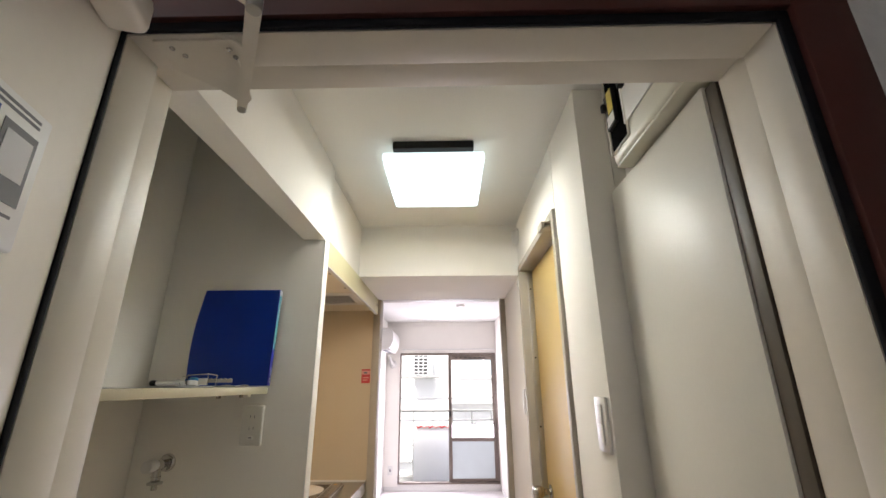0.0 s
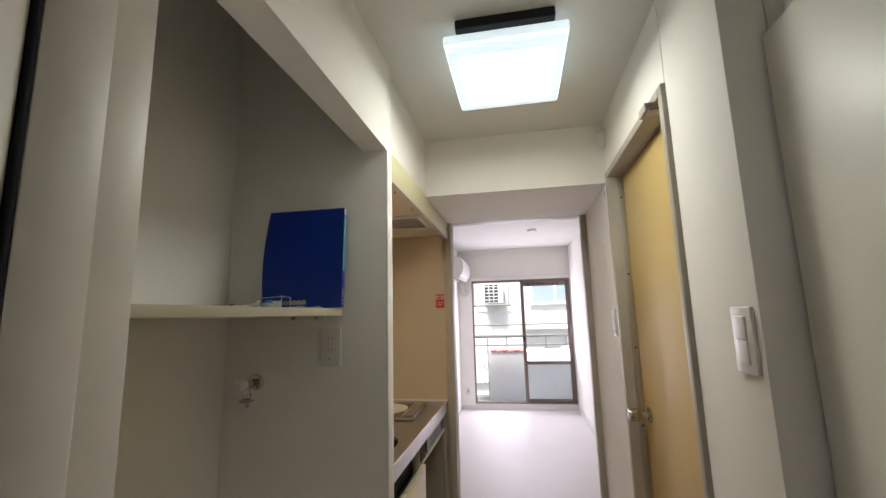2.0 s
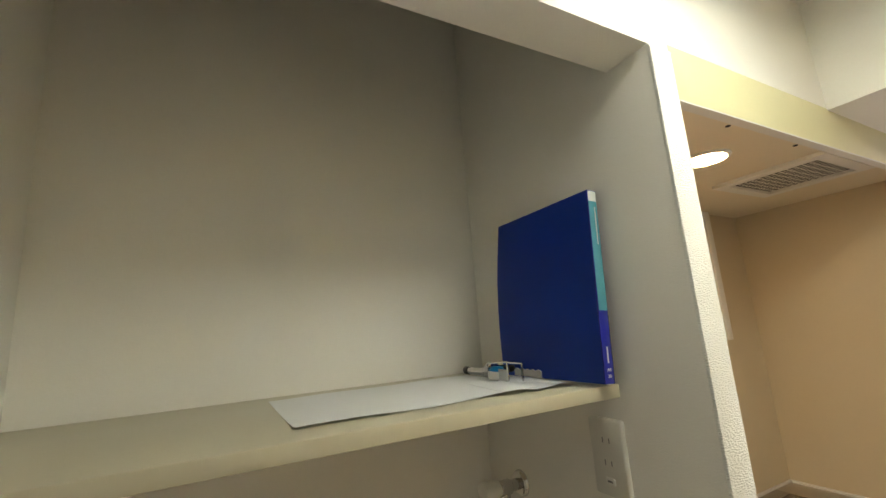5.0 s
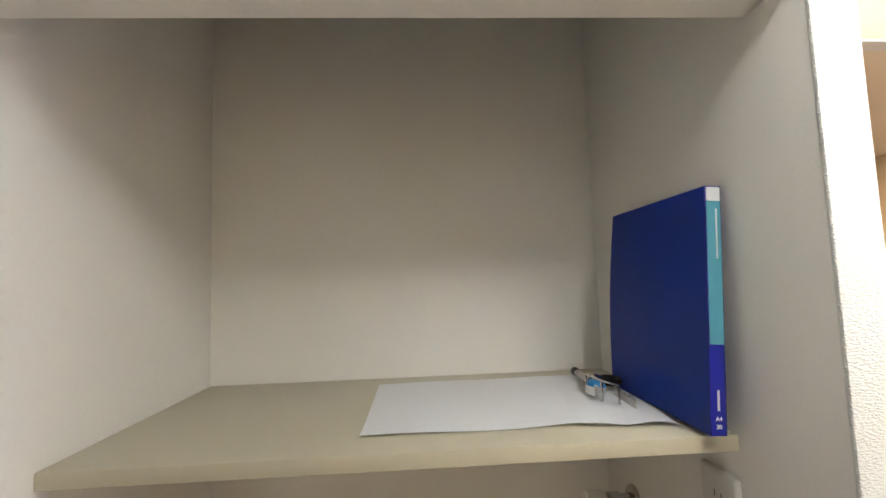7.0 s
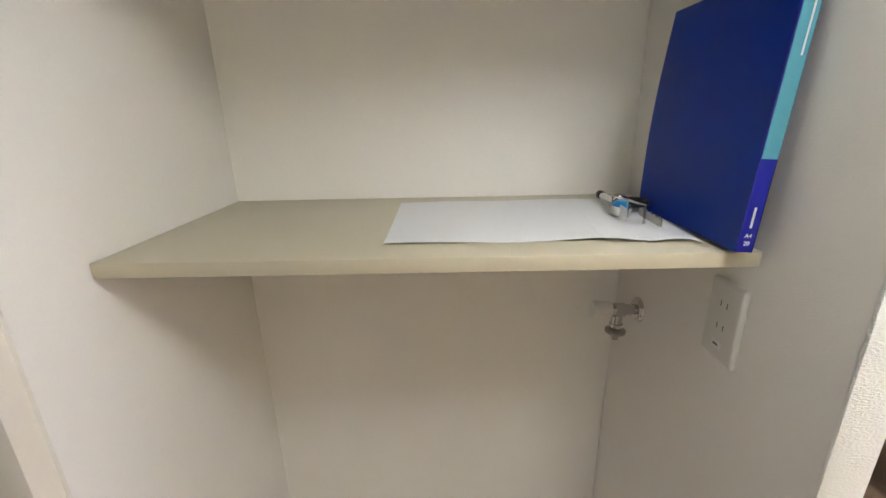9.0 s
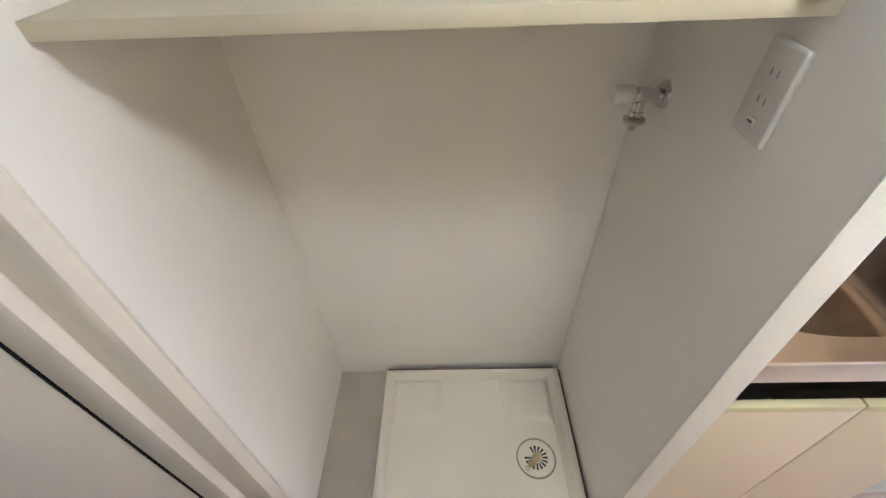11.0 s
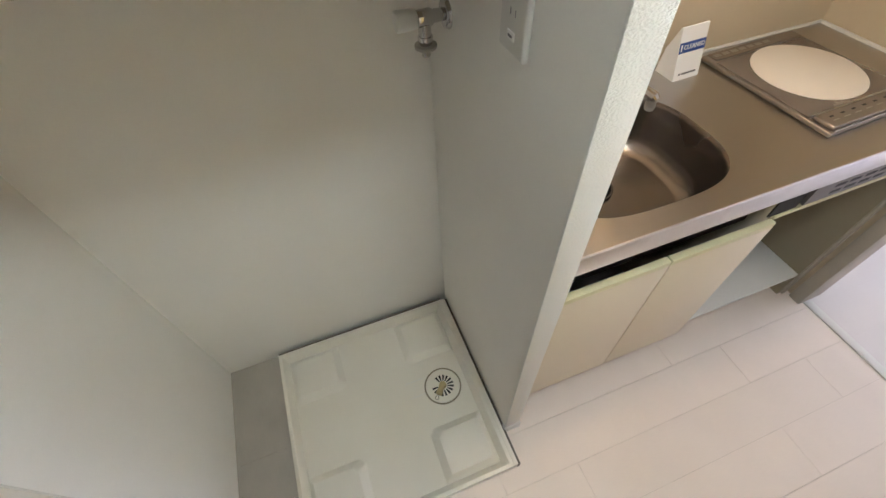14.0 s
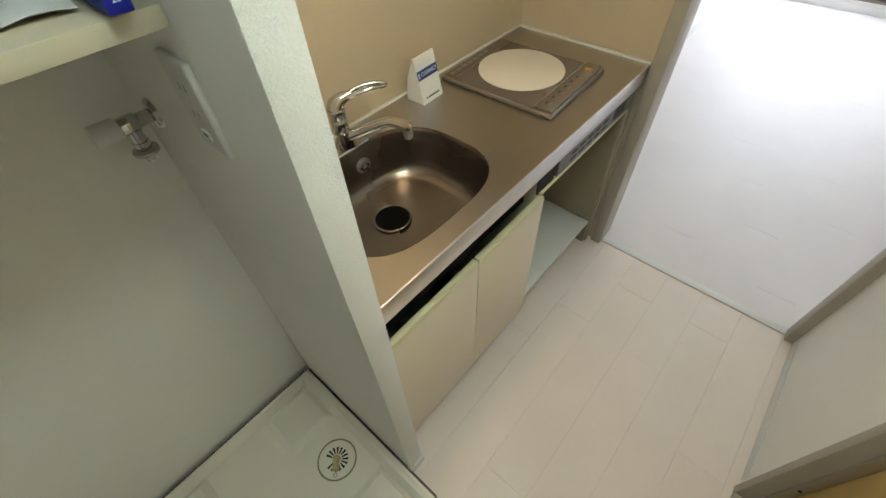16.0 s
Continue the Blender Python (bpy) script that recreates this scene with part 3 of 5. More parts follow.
box(bm, -0.178, 0.178, -0.178, 0.203, -0.078, -0.0602, bevel=0.012, seg=3)
shell = part("diffuser", bm, M_LAMPSIDE, cl, "milky acrylic diffuser, paler at its rim")


def rounded(cx, cy, half, r):
    return [(cx + sx * (half - r) + r * math.cos(a0 + k * math.pi / 12), cy + sy * (half - r) + r * math.sin(a0 + k * math.pi / 12))
            for sx, sy, a0 in ((1, 1, 0), (-1, 1, math.pi / 2), (-1, -1, math.pi), (1, -1, 1.5 * math.pi)) for k in range(7)]


for half, r, z, m_ in ((0.149, 0.035, -0.0792, M_LAMPMID), (0.13, 0.05, -0.0802, M_LAMP)):
    bm = bmesh.new()
    slab(bm, rounded(0.0, 0.0125, half, r), z, z + 0.0008)
    part("lit_area", bm, m_, shell, "glowing middle of the diffuser", smooth=False)


# ---- niche: shelf and what lies on it ----
def niche():
    ZS = 1.378
    sh = thing("niche_shelf", pose(0, 0, ZS), "cream melamine shelf board across the laundry niche", "shelf")
    bm = bmesh.new()
    box(bm, -0.5525, -0.147, -0.8545, -0.0005, -0.021, 0.0, bevel=0.0018)
    part("board", bm, M_SHELF, sh)
    for y in (-0.845, -0.0115):
        bm = bmesh.new()
        box(bm, -0.5, -0.2, y - 0.009, y + 0.009, -0.03, -0.0213, bevel=0.001)
        part("cleat", bm, M_PAPER, sh)
    for x, y in ((-0.19, -0.09), (-0.2, -0.2)):
        bm = bmesh.new()
        cyl(bm, (x, y, -0.03), (x, y, -0.021), 0.006, seg=12)
        part("peg", bm, M_BRONZE, sh)
    # two sheets of paper
    for nm, lab, x0, x1, y0, y1, rz, z0 in (("paper_sheet", "blank white paper sheet lying on the shelf, edges lifting", -0.497, -0.204, -0.488, -0.075, 0.6, 0.0006),
                                            ("paper_slip", "small white paper slip under the blue folder", -0.36, -0.19, -0.17, -0.045, -7, 0.0032)):
        ps = thing(nm, pose((x0 + x1) / 2, (y0 + y1) / 2, ZS, 0, 0, rz), lab, "paper")
        bm = bmesh.new()
        nx, ny = 14, 22
        w, h = x1 - x0, y1 - y0
        g = []
        for i in range(nx + 1):
            row = []
            for j in range(ny + 1):
                u, v = i / nx, j / ny
                edge = max(0, (u - 0.75) / 0.25) ** 2
                lift = edge * 0.0035 * (0.5 + 0.5 * math.sin(v * 9 + 1)) + 0.0012 * math.sin(v * 6) ** 2
                row.append(bm.verts.new((w * (u - 0.5), h * (v - 0.5), z0 + lift)))
            g.append(row)
        for i in range(nx):
            for j in range(ny):
                bm.faces.new((g[i][j], g[i + 1][j], g[i + 1][j + 1], g[i][j + 1]))
        rim_v = [g[i][0] for i in range(nx + 1)] + [g[nx][j] for j in range(1, ny + 1)] + [g[i][ny] for i in range(nx - 1, -1, -1)] + [g[0][j] for j in range(ny - 1, 0, -1)]
        low = [bm.verts.new(v.co - Vector((0, 0, 0.0003))) for v in rim_v]
        for k in range(len(low)):
            j = (k + 1) % len(low)
            bm.faces.new((rim_v[k], low[k], low[j], rim_v[j]))
        part("sheet", bm, M_SHEET, ps)
    # blue file folder, leaning on the partition
    fo = thing("file_folder", pose(-0.132, -0.0365, ZS + 0.0045, -3.3, 0, 1.0), "glossy blue A4 file folder leaning on the partition", "folder")
    HH, WW = 0.314, 0.262
    bm = bmesh.new()
    n, mz = 14, 12
    for side, off, bulge in ((-1, -0.0095, 0.006), (1, 0.0105, 0.002)):
        g = []
        for i in range(n + 1):
            u = i / n
            row = []
            for j in range(mz + 1):
                v = j / mz
                bow = math.sin(math.pi * v)
                y = off * (1 - 0.25 * u) + side * bulge * math.sin(math.pi * u) * bow
                x = -WW * u - 0.012 * bow * u + 0.006 * v * u
                row.append(bm.verts.new((x, y, HH * v)))
            g.append(row)
        for i in range(n):
            for j in range(mz):
                bm.faces.new((g[i][j], g[i + 1][j], g[i + 1][j + 1], g[i][j + 1]))
    bmesh.ops.solidify(bm, geom=bm.faces[:], thickness=0.0014)
    part("cover", bm, M_BLUE, fo)
    bm = bmesh.new()
    box(bm, -0.003, 0.0, -0.0102, 0.0102, 0.0, HH, bevel=0.0012)
    spine = part("spine", bm, M_NAVY, fo, "dark blue folder spine")
    boxpart("spine_label", (0.0002, 0.0012, -0.0092, 0.0092, 0.112, HH - 0.02), M_CYAN, fo, "pale cyan spine label")
    boxpart("spine_cap", (0.0002, 0.0012, -0.0092, 0.0092, HH - 0.0198, HH - 0.002), M_SHEET, fo)
    bm = bmesh.new()
    box(bm, -0.235, -0.006, -0.006, 0.006, 0.006, 0.3)
    part("pages", bm, M_SHEET, fo)
    face = Matrix(((0, 0, 1, 0), (1, 0, 0, 0), (0, 1, 0, 0), (0, 0, 0, 1)))
    letters("size_text", "A4", 0.0075, Matrix.Translation((0.0006, 0, 0.021)) @ face, M_SHEET, fo)
    letters("count_text", "20", 0.0075, Matrix.Translation((0.0006, 0, 0.0115)) @ face, M_SHEET, fo)
    boxpart("maker_bar", (0.0002, 0.0008, -0.0014, 0.0014, 0.031, 0.056), M_SHEET, fo)
    boxpart("title_bar", (0.0013, 0.0018, 0.002, 0.004, 0.22, HH - 0.03), M_SHEET, fo)
    # key with fob and steel clip
    ke = thing("key_set", pose(-0.35, -0.096, ZS + 0.005, 0, 0, -3) @ Matrix.Scale(1.28, 4), "chrome key set, black tip, blue and white fob, on paper", "keys")
    bm = bmesh.new()
    tube(bm, [(-0.085, 0, 0.007), (-0.03, 0, 0.007)], 0.0055, 14)
    cyl(bm, (-0.034, 0, 0.008), (-0.022, 0, 0.008), 0.0085, seg=18, bevel=0.001)
    cyl(bm, (-0.021, 0, 0.011), (-0.006, 0, 0.011), 0.0115, 0.0125, 18, bevel=0.002)
    part("rod", bm, M_CHROME, ke)
    bm = bmesh.new()
    cyl(bm, (-0.1, 0, 0.007), (-0.085, 0, 0.007), 0.0065, seg=16, bevel=0.0015)
    part("tip", bm, M_BLACK, ke, "black rubber tip")
    bm = bmesh.new()
    tube(bm, [(-0.012 + 0.016 * math.cos(a), 0.02 + 0.014 * math.sin(a), 0.012) for a in arc(0, math.tau, 20)], 0.0045, 8)
    part("ring", bm, M_BLACK, ke)
    bm = bmesh.new()
    cyl(bm, (0.012, -0.008, 0.0), (0.012, -0.006, 0.011), 0.0125, 0.0135, 24, bevel=0.001)
    fob = part("fob", bm, M_WHITE, ke, "round white fob")
    bm = bmesh.new()
    cyl(bm, (0.012, -0.006, 0.0112), (0.012, -0.005, 0.019), 0.0135, 0.008, 24, bevel=0.002)
    part("fob_cap", bm, M_TEAL, fob, "bright blue fob cap")
    bm = bmesh.new()
    tube(bm, [(0.0, -0.014, 0.001), (0.0, -0.014, 0.024), (0.05, -0.012, 0.027), (0.05, -0.012, 0.002)], 0.0016, 8)
    tube(bm, [(0.05, -0.012, 0.027), (0.062, 0.004, 0.024), (0.062, 0.004, 0.001)], 0.0016, 8)
    box(bm, 0.028, 0.05, -0.0135, -0.0125, 0.001, 0.017)
    part("clip", bm, M_CHROME, ke, "bent steel clip")
    bm = bmesh.new()
    pts = [(0.04, -0.004), (0.1, -0.004)] + [(0.1 - 0.006 * k, 0.004 + (0.0025 if k % 2 else 0)) for k in range(11)]
    lo = [bm.verts.new((x, 0.006, 0.011 + y)) for x, y in pts]
    hi = [bm.verts.new((x, 0.008, 0.011 + y)) for x, y in pts]
    bm.faces.new(lo)
    bm.faces.new(hi[::-1])
    for k in range(len(pts)):
        j = (k + 1) % len(pts)
        bm.faces.new((lo[k], lo[j], hi[j], hi[k]))
    part("blade", bm, M_ALU, ke, "serrated key blade")
    # power outlet
    ou = thing("power_outlet", pose(-0.182, 0.0, 1.262), "white double power outlet with earth terminal", "outlet")
    bm = bmesh.new()
    box(bm, -0.035, 0.035, -0.01, 0.0, -0.06, 0.06, bevel=0.0048, seg=4)
    part("plate", bm, M_PLATE, ou)
    for z in (0.026, -0.008):
        for x in (-0.0065, 0.0065):
            boxpart("slot", (x - 0.0009, x + 0.0009, -0.0103, -0.0098, z - 0.0042, z + 0.0042), M_GREYINK, ou)
    boxpart("earth_cover", (-0.009, 0.009, -0.0118, -0.0098, -0.041, -0.03), M_WHITE, ou, bevel=0.0008)
    boxpart("earth_slot", (-0.005, 0.005, -0.0124, -0.0117, -0.037, -0.034), M_GREYINK, ou)
    # washing machine tap
    ta = thing("washing_machine_tap", pose(-0.436, 0.0, 1.156), "chrome washing machine tap with white plastic handle", "tap")
    bm = bmesh.new()
    cyl(bm, (0, 0.0, 0), (0, -0.009, 0), 0.027, 0.022, 28, bevel=0.002)
    part("flange", bm, M_CHROME, ta)
    bm = bmesh.new()
    cyl(bm, (0, -0.009, 0), (0, -0.03, 0), 0.011, seg=20)
    cyl(bm, (0, -0.03, 0), (0, -0.058, 0), 0.0145, seg=20, bevel=0.002)
    cyl(bm, (0, -0.044, -0.005), (0, -0.044, -0.03), 0.0115, seg=20)
    cyl(bm, (0, -0.044, -0.03), (0, -0.044, -0.046), 0.0145, 0.012, 20, bevel=0.002)
    part("body", bm, M_CHROME, ta)
    bm = bmesh.new()
    cyl(bm, (0, -0.058, 0.002), (0, -0.098, 0.002), 0.0165, 0.0185, 12, bevel=0.004)
    part("handle", bm, M_WHITE, ta, "white faceted plastic handle")
    bm = bmesh.new()
    cyl(bm, (0, -0.044, -0.046), (0, -0.044, -0.052), 0.021, seg=24, bevel=0.001)
    part("collar", bm, M_ALU, ta)
    bm = bmesh.new()
    cyl(bm, (0, -0.044, -0.052), (0, -0.044, -0.068), 0.008, seg=16, bevel=0.001)
    part("nozzle", bm, M_CHROME, ta)


niche()


# ---- washing machine pan ----
def pan():
    L = 0.642
    pn = thing("washing_machine_pan", pose(-0.208, -0.345, 0.0), "ivory plastic washing machine drip pan with drain", "drip pan")
    h = L / 2
    # drain place in the pan
    dx, dy = -0.003, 0.207

    def pad(x, y):
        ax, ay = abs(x), abs(y)
        edge = h - max(ax, ay)
        if edge < 0.03:
            return 0.048 - 0.028 * min(max((edge - 0.011) / 0.019, 0.0), 1.0)
        corner_x, corner_y = ax > 0.12, ay > 0.11
        if corner_x and corner_y:
            kx, ky = (ax - 0.12) / 0.024, (ay - 0.11) / 0.024
            k = min(kx, ky, 0.55 * (kx + ky) - 0.45, 1.0)
            jx, jy = (h - 0.03 - ax) / 0.018, (h - 0.03 - ay) / 0.018
            j = min(jx, jy, 0.55 * (jx + jy) - 0.35, 1.0)
            if math.hypot(x - dx, y - dy) < 0.072:
                return 0.019
            lift = 0.025 if x > 0 else 0.015
            return 0.02 + lift * max(0.0, min(k, j))
        return 0.02
    cs = sorted(set([-h, h] + [round(s * v, 4) for s in (-1, 1) for v in (h - 0.011, h - 0.03, h - 0.048, 0.12, 0.144, 0.11, 0.134)] +
                    [-h + L * i / 110 for i in range(111)]))
    bm = bmesh.new()
    g = [[bm.verts.new((x, y, pad(x, y))) for y in cs] for x in cs]
    for i in range(len(cs) - 1):
        for j in range(len(cs) - 1):
            bm.faces.new((g[i][j], g[i + 1][j], g[i + 1][j + 1], g[i][j + 1]))
    ring = [g[i][0] for i in range(len(cs))] + [g[-1][j] for j in range(1, len(cs))] + [g[i][-1] for i in range(len(cs) - 2, -1, -1)] + [g[0][j] for j in range(len(cs) - 2, 0, -1)]
    low = [bm.verts.new((v.co.x, v.co.y, 0.001)) for v in ring]
    for k in range(len(ring)):
        j = (k + 1) % len(ring)
        bm.faces.new((ring[k], low[k], low[j], ring[j]))
    part("tray", bm, M_PANTOP, pn)
    bm = bmesh.new()
    cyl(bm, (dx, dy, 0.018), (dx, dy, 0.0235), 0.06, seg=40, bevel=0.002)
    dr = part("drain_cover", bm, M_PANTOP, pn, "round ivory drain cover")
    bm = bmesh.new()
    tube(bm, [(dx + 0.063 * math.cos(a), dy + 0.063 * math.sin(a), 0.021) for a in arc(0, math.tau, 41)], 0.0026, 6)
    part("drain_joint", bm, M_BROWN, pn)
    for k in range(16):
        a = k * math.tau / 16
        if 3.6 < a < 4.5:
            continue
        bm = bmesh.new()
        c, sn = math.cos(a), math.sin(a)
        q = [(0.017, -0.0018), (0.038, -0.0038), (0.038, 0.0038), (0.017, 0.0018)]
        slab(bm, [(dx + r * c - w * sn, dy + r * sn + w * c) for r, w in q], 0.0236, 0.0242)
        part("drain_slot", bm, M_INK, pn)
    bm = bmesh.new()
    cyl(bm, (dx, dy, 0.0236), (dx, dy, 0.036), 0.014, 0.012, 20, bevel=0.002)
    tube(bm, [(dx, dy, 0.03), (dx + 0.012, dy - 0.012, 0.032), (dx + 0.026, dy - 0.024, 0.034)], [0.01, 0.01, 0.012], 14)
    part("drain_elbow", bm, M_ELBOW, pn, "yellowed hose elbow")
    bm = bmesh.new()
    tube(bm, [(dx + 0.034 + 0.006 * math.cos(a), dy - 0.034 + 0.006 * math.sin(a), 0.026) for a in arc(0, math.tau, 14)], 0.0012, 6)
    part("hose_clamp", bm, M_BRONZE, pn)
    bm = bmesh.new()
    cyl(bm, (h - 0.022, -h + 0.018, 0.0475), (h - 0.022, -h + 0.018, 0.0488), 0.0065, seg=16)
    part("screw_hole", bm, M_INK, pn)
    boxpart("side_lip", (-h, h, h + 0.0002, h + 0.0145, 0.001, 0.0475), M_PANTOP, pn, bevel=0.002)
    # dark strips stand in for the shade in the gaps between pan and walls
    boxpart("gap_shade", (-h, h, h + 0.015, h + 0.0225, 0.0, 0.04), M_DKBROWN, pn, "dark brown strip for the shaded gap")
    boxpart("gap_shade", (-h - 0.0105, -h - 0.001, -h, h, 0.0, 0.042), M_DKBROWN, pn, "dark brown strip for the shaded gap")
    for x in (-0.055, 0.0):
        boxpart("mould_line", (x - 0.001, x + 0.001, 0.085, 0.15, 0.0198, 0.0206), M_WHITE, pn)


pan()
br = thing("floor_bracket", pose(0.128, -0.345, 0.0), "small galvanised metal bracket on the floor before the pan", "bracket")
bm = bmesh.new()
box(bm, -0.012, 0.03, -0.024, 0.024, 0.0, 0.006, bevel=0.001)
part("plate", bm, M_ALU, br)


# ---- kitchenette ----
def kitchen():
    Y0, Y1, ZT, XF, XB = 0.052, 1.282, 0.85, -0.05, -0.563
    cab = thing("kitchen_base_cabinet", pose(0, 0, 0), "cream laminate kitchenette base cabinet with an open bay", "cabinet")
    boxpart("side_panel", (-0.555, -0.07, Y0, Y0 + 0.016, 0.02, 0.8), M_INSIDE, cab)
    boxpart("middle_panel", (-0.555, -0.07, 0.672, 0.688, 0.02, 0.8), M_CREAM, cab)
    boxpart("back_panel", (-0.562, -0.556, Y0, Y1, 0.02, 0.8), M_BROWN, cab)
    boxpart("bottom_shelf", (-0.555, -0.07, 0.689, 1.245, 0.125, 0.142), M_INSIDE, cab, "pale grey open bottom shelf", bevel=0.001)
    boxpart("bottom_panel", (-0.555, -0.075, Y0 + 0.017, 0.671, 0.1, 0.116), M_INSIDE, cab)
    boxpart("end_panel", (-0.555, -0.07, 1.247, 1.265, 0.0, 0.8), M_BROWN, cab)
    boxpart("end_post", (-0.10, -0.062, 1.266, 1.2815, 0.0, 0.8), M_TRIM, cab)
    boxpart("back_batten", (-0.54, -0.50, 1.19, 1.246, 0.143, 0.8), M_BROWN, cab)
    boxpart("side_batten", (-0.36, -0.31, 1.225, 1.2465, 0.143, 0.8), M_BROWN, cab)
    # black board stands in for the shade behind the door pulls
    boxpart("recess", (-0.12, -0.105, Y0 + 0.016, 0.672, 0.66, 0.8), M_DARK, cab)
    boxpart("bay_rail", (-0.085, -0.062, 0.695, 1.246, 0.694, 0.706), M_CREAMEDGE, cab, bevel=0.001)
    # black box over the panel end carries that shade on to the vent panel
    boxpart("recess", (-0.09, -0.066, 0.6725, 0.7595, 0.707, 0.7895), M_DARK, cab)
    boxpart("toe_board", (-0.15, -0.135, Y0, 0.672, 0.0, 0.1), M_BROWN, cab)
    for a, b in ((Y0 + 0.002, 0.3855), (0.3895, 0.692)):
        bm = bmesh.new()
        box(bm, -0.067, -0.05, a, b, 0.108, 0.678, bevel=0.001)
        d = part("door", bm, M_CREAM, cab, "flat cream laminate cabinet door")
        bm = bmesh.new()
        box(bm, -0.0675, -0.0495, a, b, 0.6782, 0.698, bevel=0.003)
        part("door_pull", bm, M_CREAMEDGE, d, "pale yellow edge pull")
    # hob control panel under the worktop
    boxpart("vent_panel", (-0.075, -0.057, 0.76, 1.246, 0.722, 0.7895), M_VENT, cab, "bronze metal vent panel under the hob")
    for r in range(2):
        for k in range(5):
            y = 0.83 + k * 0.048
            boxpart("vent_slot", (-0.0568, -0.056, y, y + 0.034, 0.735 + r * 0.022, 0.744 + r * 0.022), M_INK, cab)
    boxpart("panel_label", (-0.0568, -0.056, 1.1, 1.18, 0.732, 0.774), M_BLACK, cab)

    # worktop with pressed basin
    wt = thing("kitchen_worktop", pose(0, 0, ZT), "brushed stainless steel worktop with a pressed sink basin", "worktop")
    cx, cy = -0.292, 0.355
    rx, ry = 0.189, 0.23

    def rim(a, s=1.0):
        c, q = math.cos(a), math.sin(a)
        e = 2 / 3.1
        x = rx * s * math.copysign(abs(c) ** e, c)
        y = ry * s * math.copysign(abs(q) ** e, q)
        if x < 0:
            y *= 1 - 0.10 * (x / rx) ** 2
        return cx + x, cy + y
    n = 64
    bm = bmesh.new()
    ang = [k * math.tau / n for k in range(n)]
    inner = [bm.verts.new((*rim(a), 0.0)) for a in ang]
    outer = []
    for a in ang:
        x, y = rim(a)
        dx, dy = x - cx, y - cy
        k = min(((XF - 0.004 - cx) / dx) if dx > 1e-6 else ((XB + 0.008 - cx) / dx if dx < -1e-6 else 9),
                ((0.62 - cy) / dy) if dy > 1e-6 else ((Y0 - cy) / dy if dy < -1e-6 else 9))
        outer.append(bm.verts.new((cx + dx * k, cy + dy * k, 0.0)))
    for k in range(n):
        j = (k + 1) % n
        bm.faces.new((inner[k], inner[j], outer[j], outer[k]))
    for x, y in ((XF - 0.004, 0.62), (XF - 0.004, Y0), (XB + 0.008, Y0), (XB + 0.008, 0.62)):
        near = sorted(outer, key=lambda v: (v.co.x - x) ** 2 + (v.co.y - y) ** 2)[:2]
        if min((v.co.x - x) ** 2 + (v.co.y - y) ** 2 for v in near) > 1e-8:
            c = bm.verts.new((x, y, 0.0))
            bm.faces.new((near[0], near[1], c))
    q = [bm.verts.new(p) for p in ((XF - 0.004, 0.62, 0), (XF - 0.004, Y1, 0), (XB + 0.008, Y1, 0), (XB + 0.008, 0.62, 0))]
    bm.faces.new(q)
    part("top_sheet", bm, M_INOX, wt, smooth=False)
    bm = bmesh.new()
    tube(bm, [(XF - 0.004, Y0, -0.004), (XF - 0.004, Y1, -0.004)], 0.0042, 12)
    box(bm, XF - 0.006, XF - 0.0005, Y0, Y1, -0.06, -0.003, bevel=0.002)
    box(bm, XF - 0.03, XF - 0.006, Y0, Y1, -0.06, -0.057)
    part("front_lip", bm, M_LIP, wt, "worn steel front edge, paled for its gleam")
    bm = bmesh.new()
    box(bm, XB - 0.001, XB + 0.008, Y0, Y1 + 0.012, -0.004, 0.006, bevel=0.002)
    box(bm, XB + 0.009, XF, Y1 + 0.0005, Y1 + 0.014, -0.004, 0.006, bevel=0.002)
    part("sealing_bead", bm, M_TRIMW, wt, "pale silicone sealing bead")
    bm = bmesh.new()
    rings = []
    prof = [(1.0, 0.0), (0.985, -0.004), (0.972, -0.012), (0.955, -0.05), (0.93, -0.1), (0.9, -0.122), (0.84, -0.137), (0.74, -0.145), (0.45, -0.15), (0.2, -0.154)]
    for s, z in prof:
        rings.append([bm.verts.new((*rim(a, s), z)) for a in ang])
    for u, v in zip(rings, rings[1:]):
        for k in range(n):
            j = (k + 1) % n
            bm.faces.new((u[k], u[j], v[j], v[k]))
    bm.faces.new(rings[-1])
    part("basin", bm, M_BASINSHADE, wt, "pressed stainless steel sink basin, darkened for its shade")
    bm = bmesh.new()
    sx, sy = -0.324, 0.353
    tube(bm, [(sx + 0.05 * math.cos(a), sy + 0.05 * math.sin(a), -0.148) for a in arc(0, math.tau, 37)], 0.003, 8)
    part("drain_ring", bm, M_BASINSHADE, wt)
    # flat black disc stands in for the shaded drain hole
    bm = bmesh.new()
    cyl(bm, (sx, sy, -0.152), (sx, sy, -0.147), 0.0485, seg=36)
    part("drain", bm, M_HOLE, wt, "black disc for the dark sink drain hole")
    bm = bmesh.new()
    xo, yo = cx - rx * 0.95, 0.395
    cyl(bm, (xo - 0.002, yo, -0.062), (xo + 0.01, yo, -0.064), 0.0225, seg=28, bevel=0.001)
    ov = part("overflow", bm, M_LIP, wt, "round steel sink overflow")
    for k in range(6):
        a = k * math.tau / 6
        bm = bmesh.new()
        cyl(bm, (xo + 0.0095, yo + 0.0118 * math.cos(a), -0.064 + 0.0118 * math.sin(a)), (xo + 0.0115, yo + 0.0118 * math.cos(a), -0.064 + 0.0118 * math.sin(a)), 0.005, seg=10)
        part("overflow_hole", bm, M_INK, ov)

    # single lever tap
    tp = thing("kitchen_tap", pose(-0.49, 0.37, ZT), "chrome single lever kitchen mixer tap with loop handle", "tap")
    bm = bmesh.new()
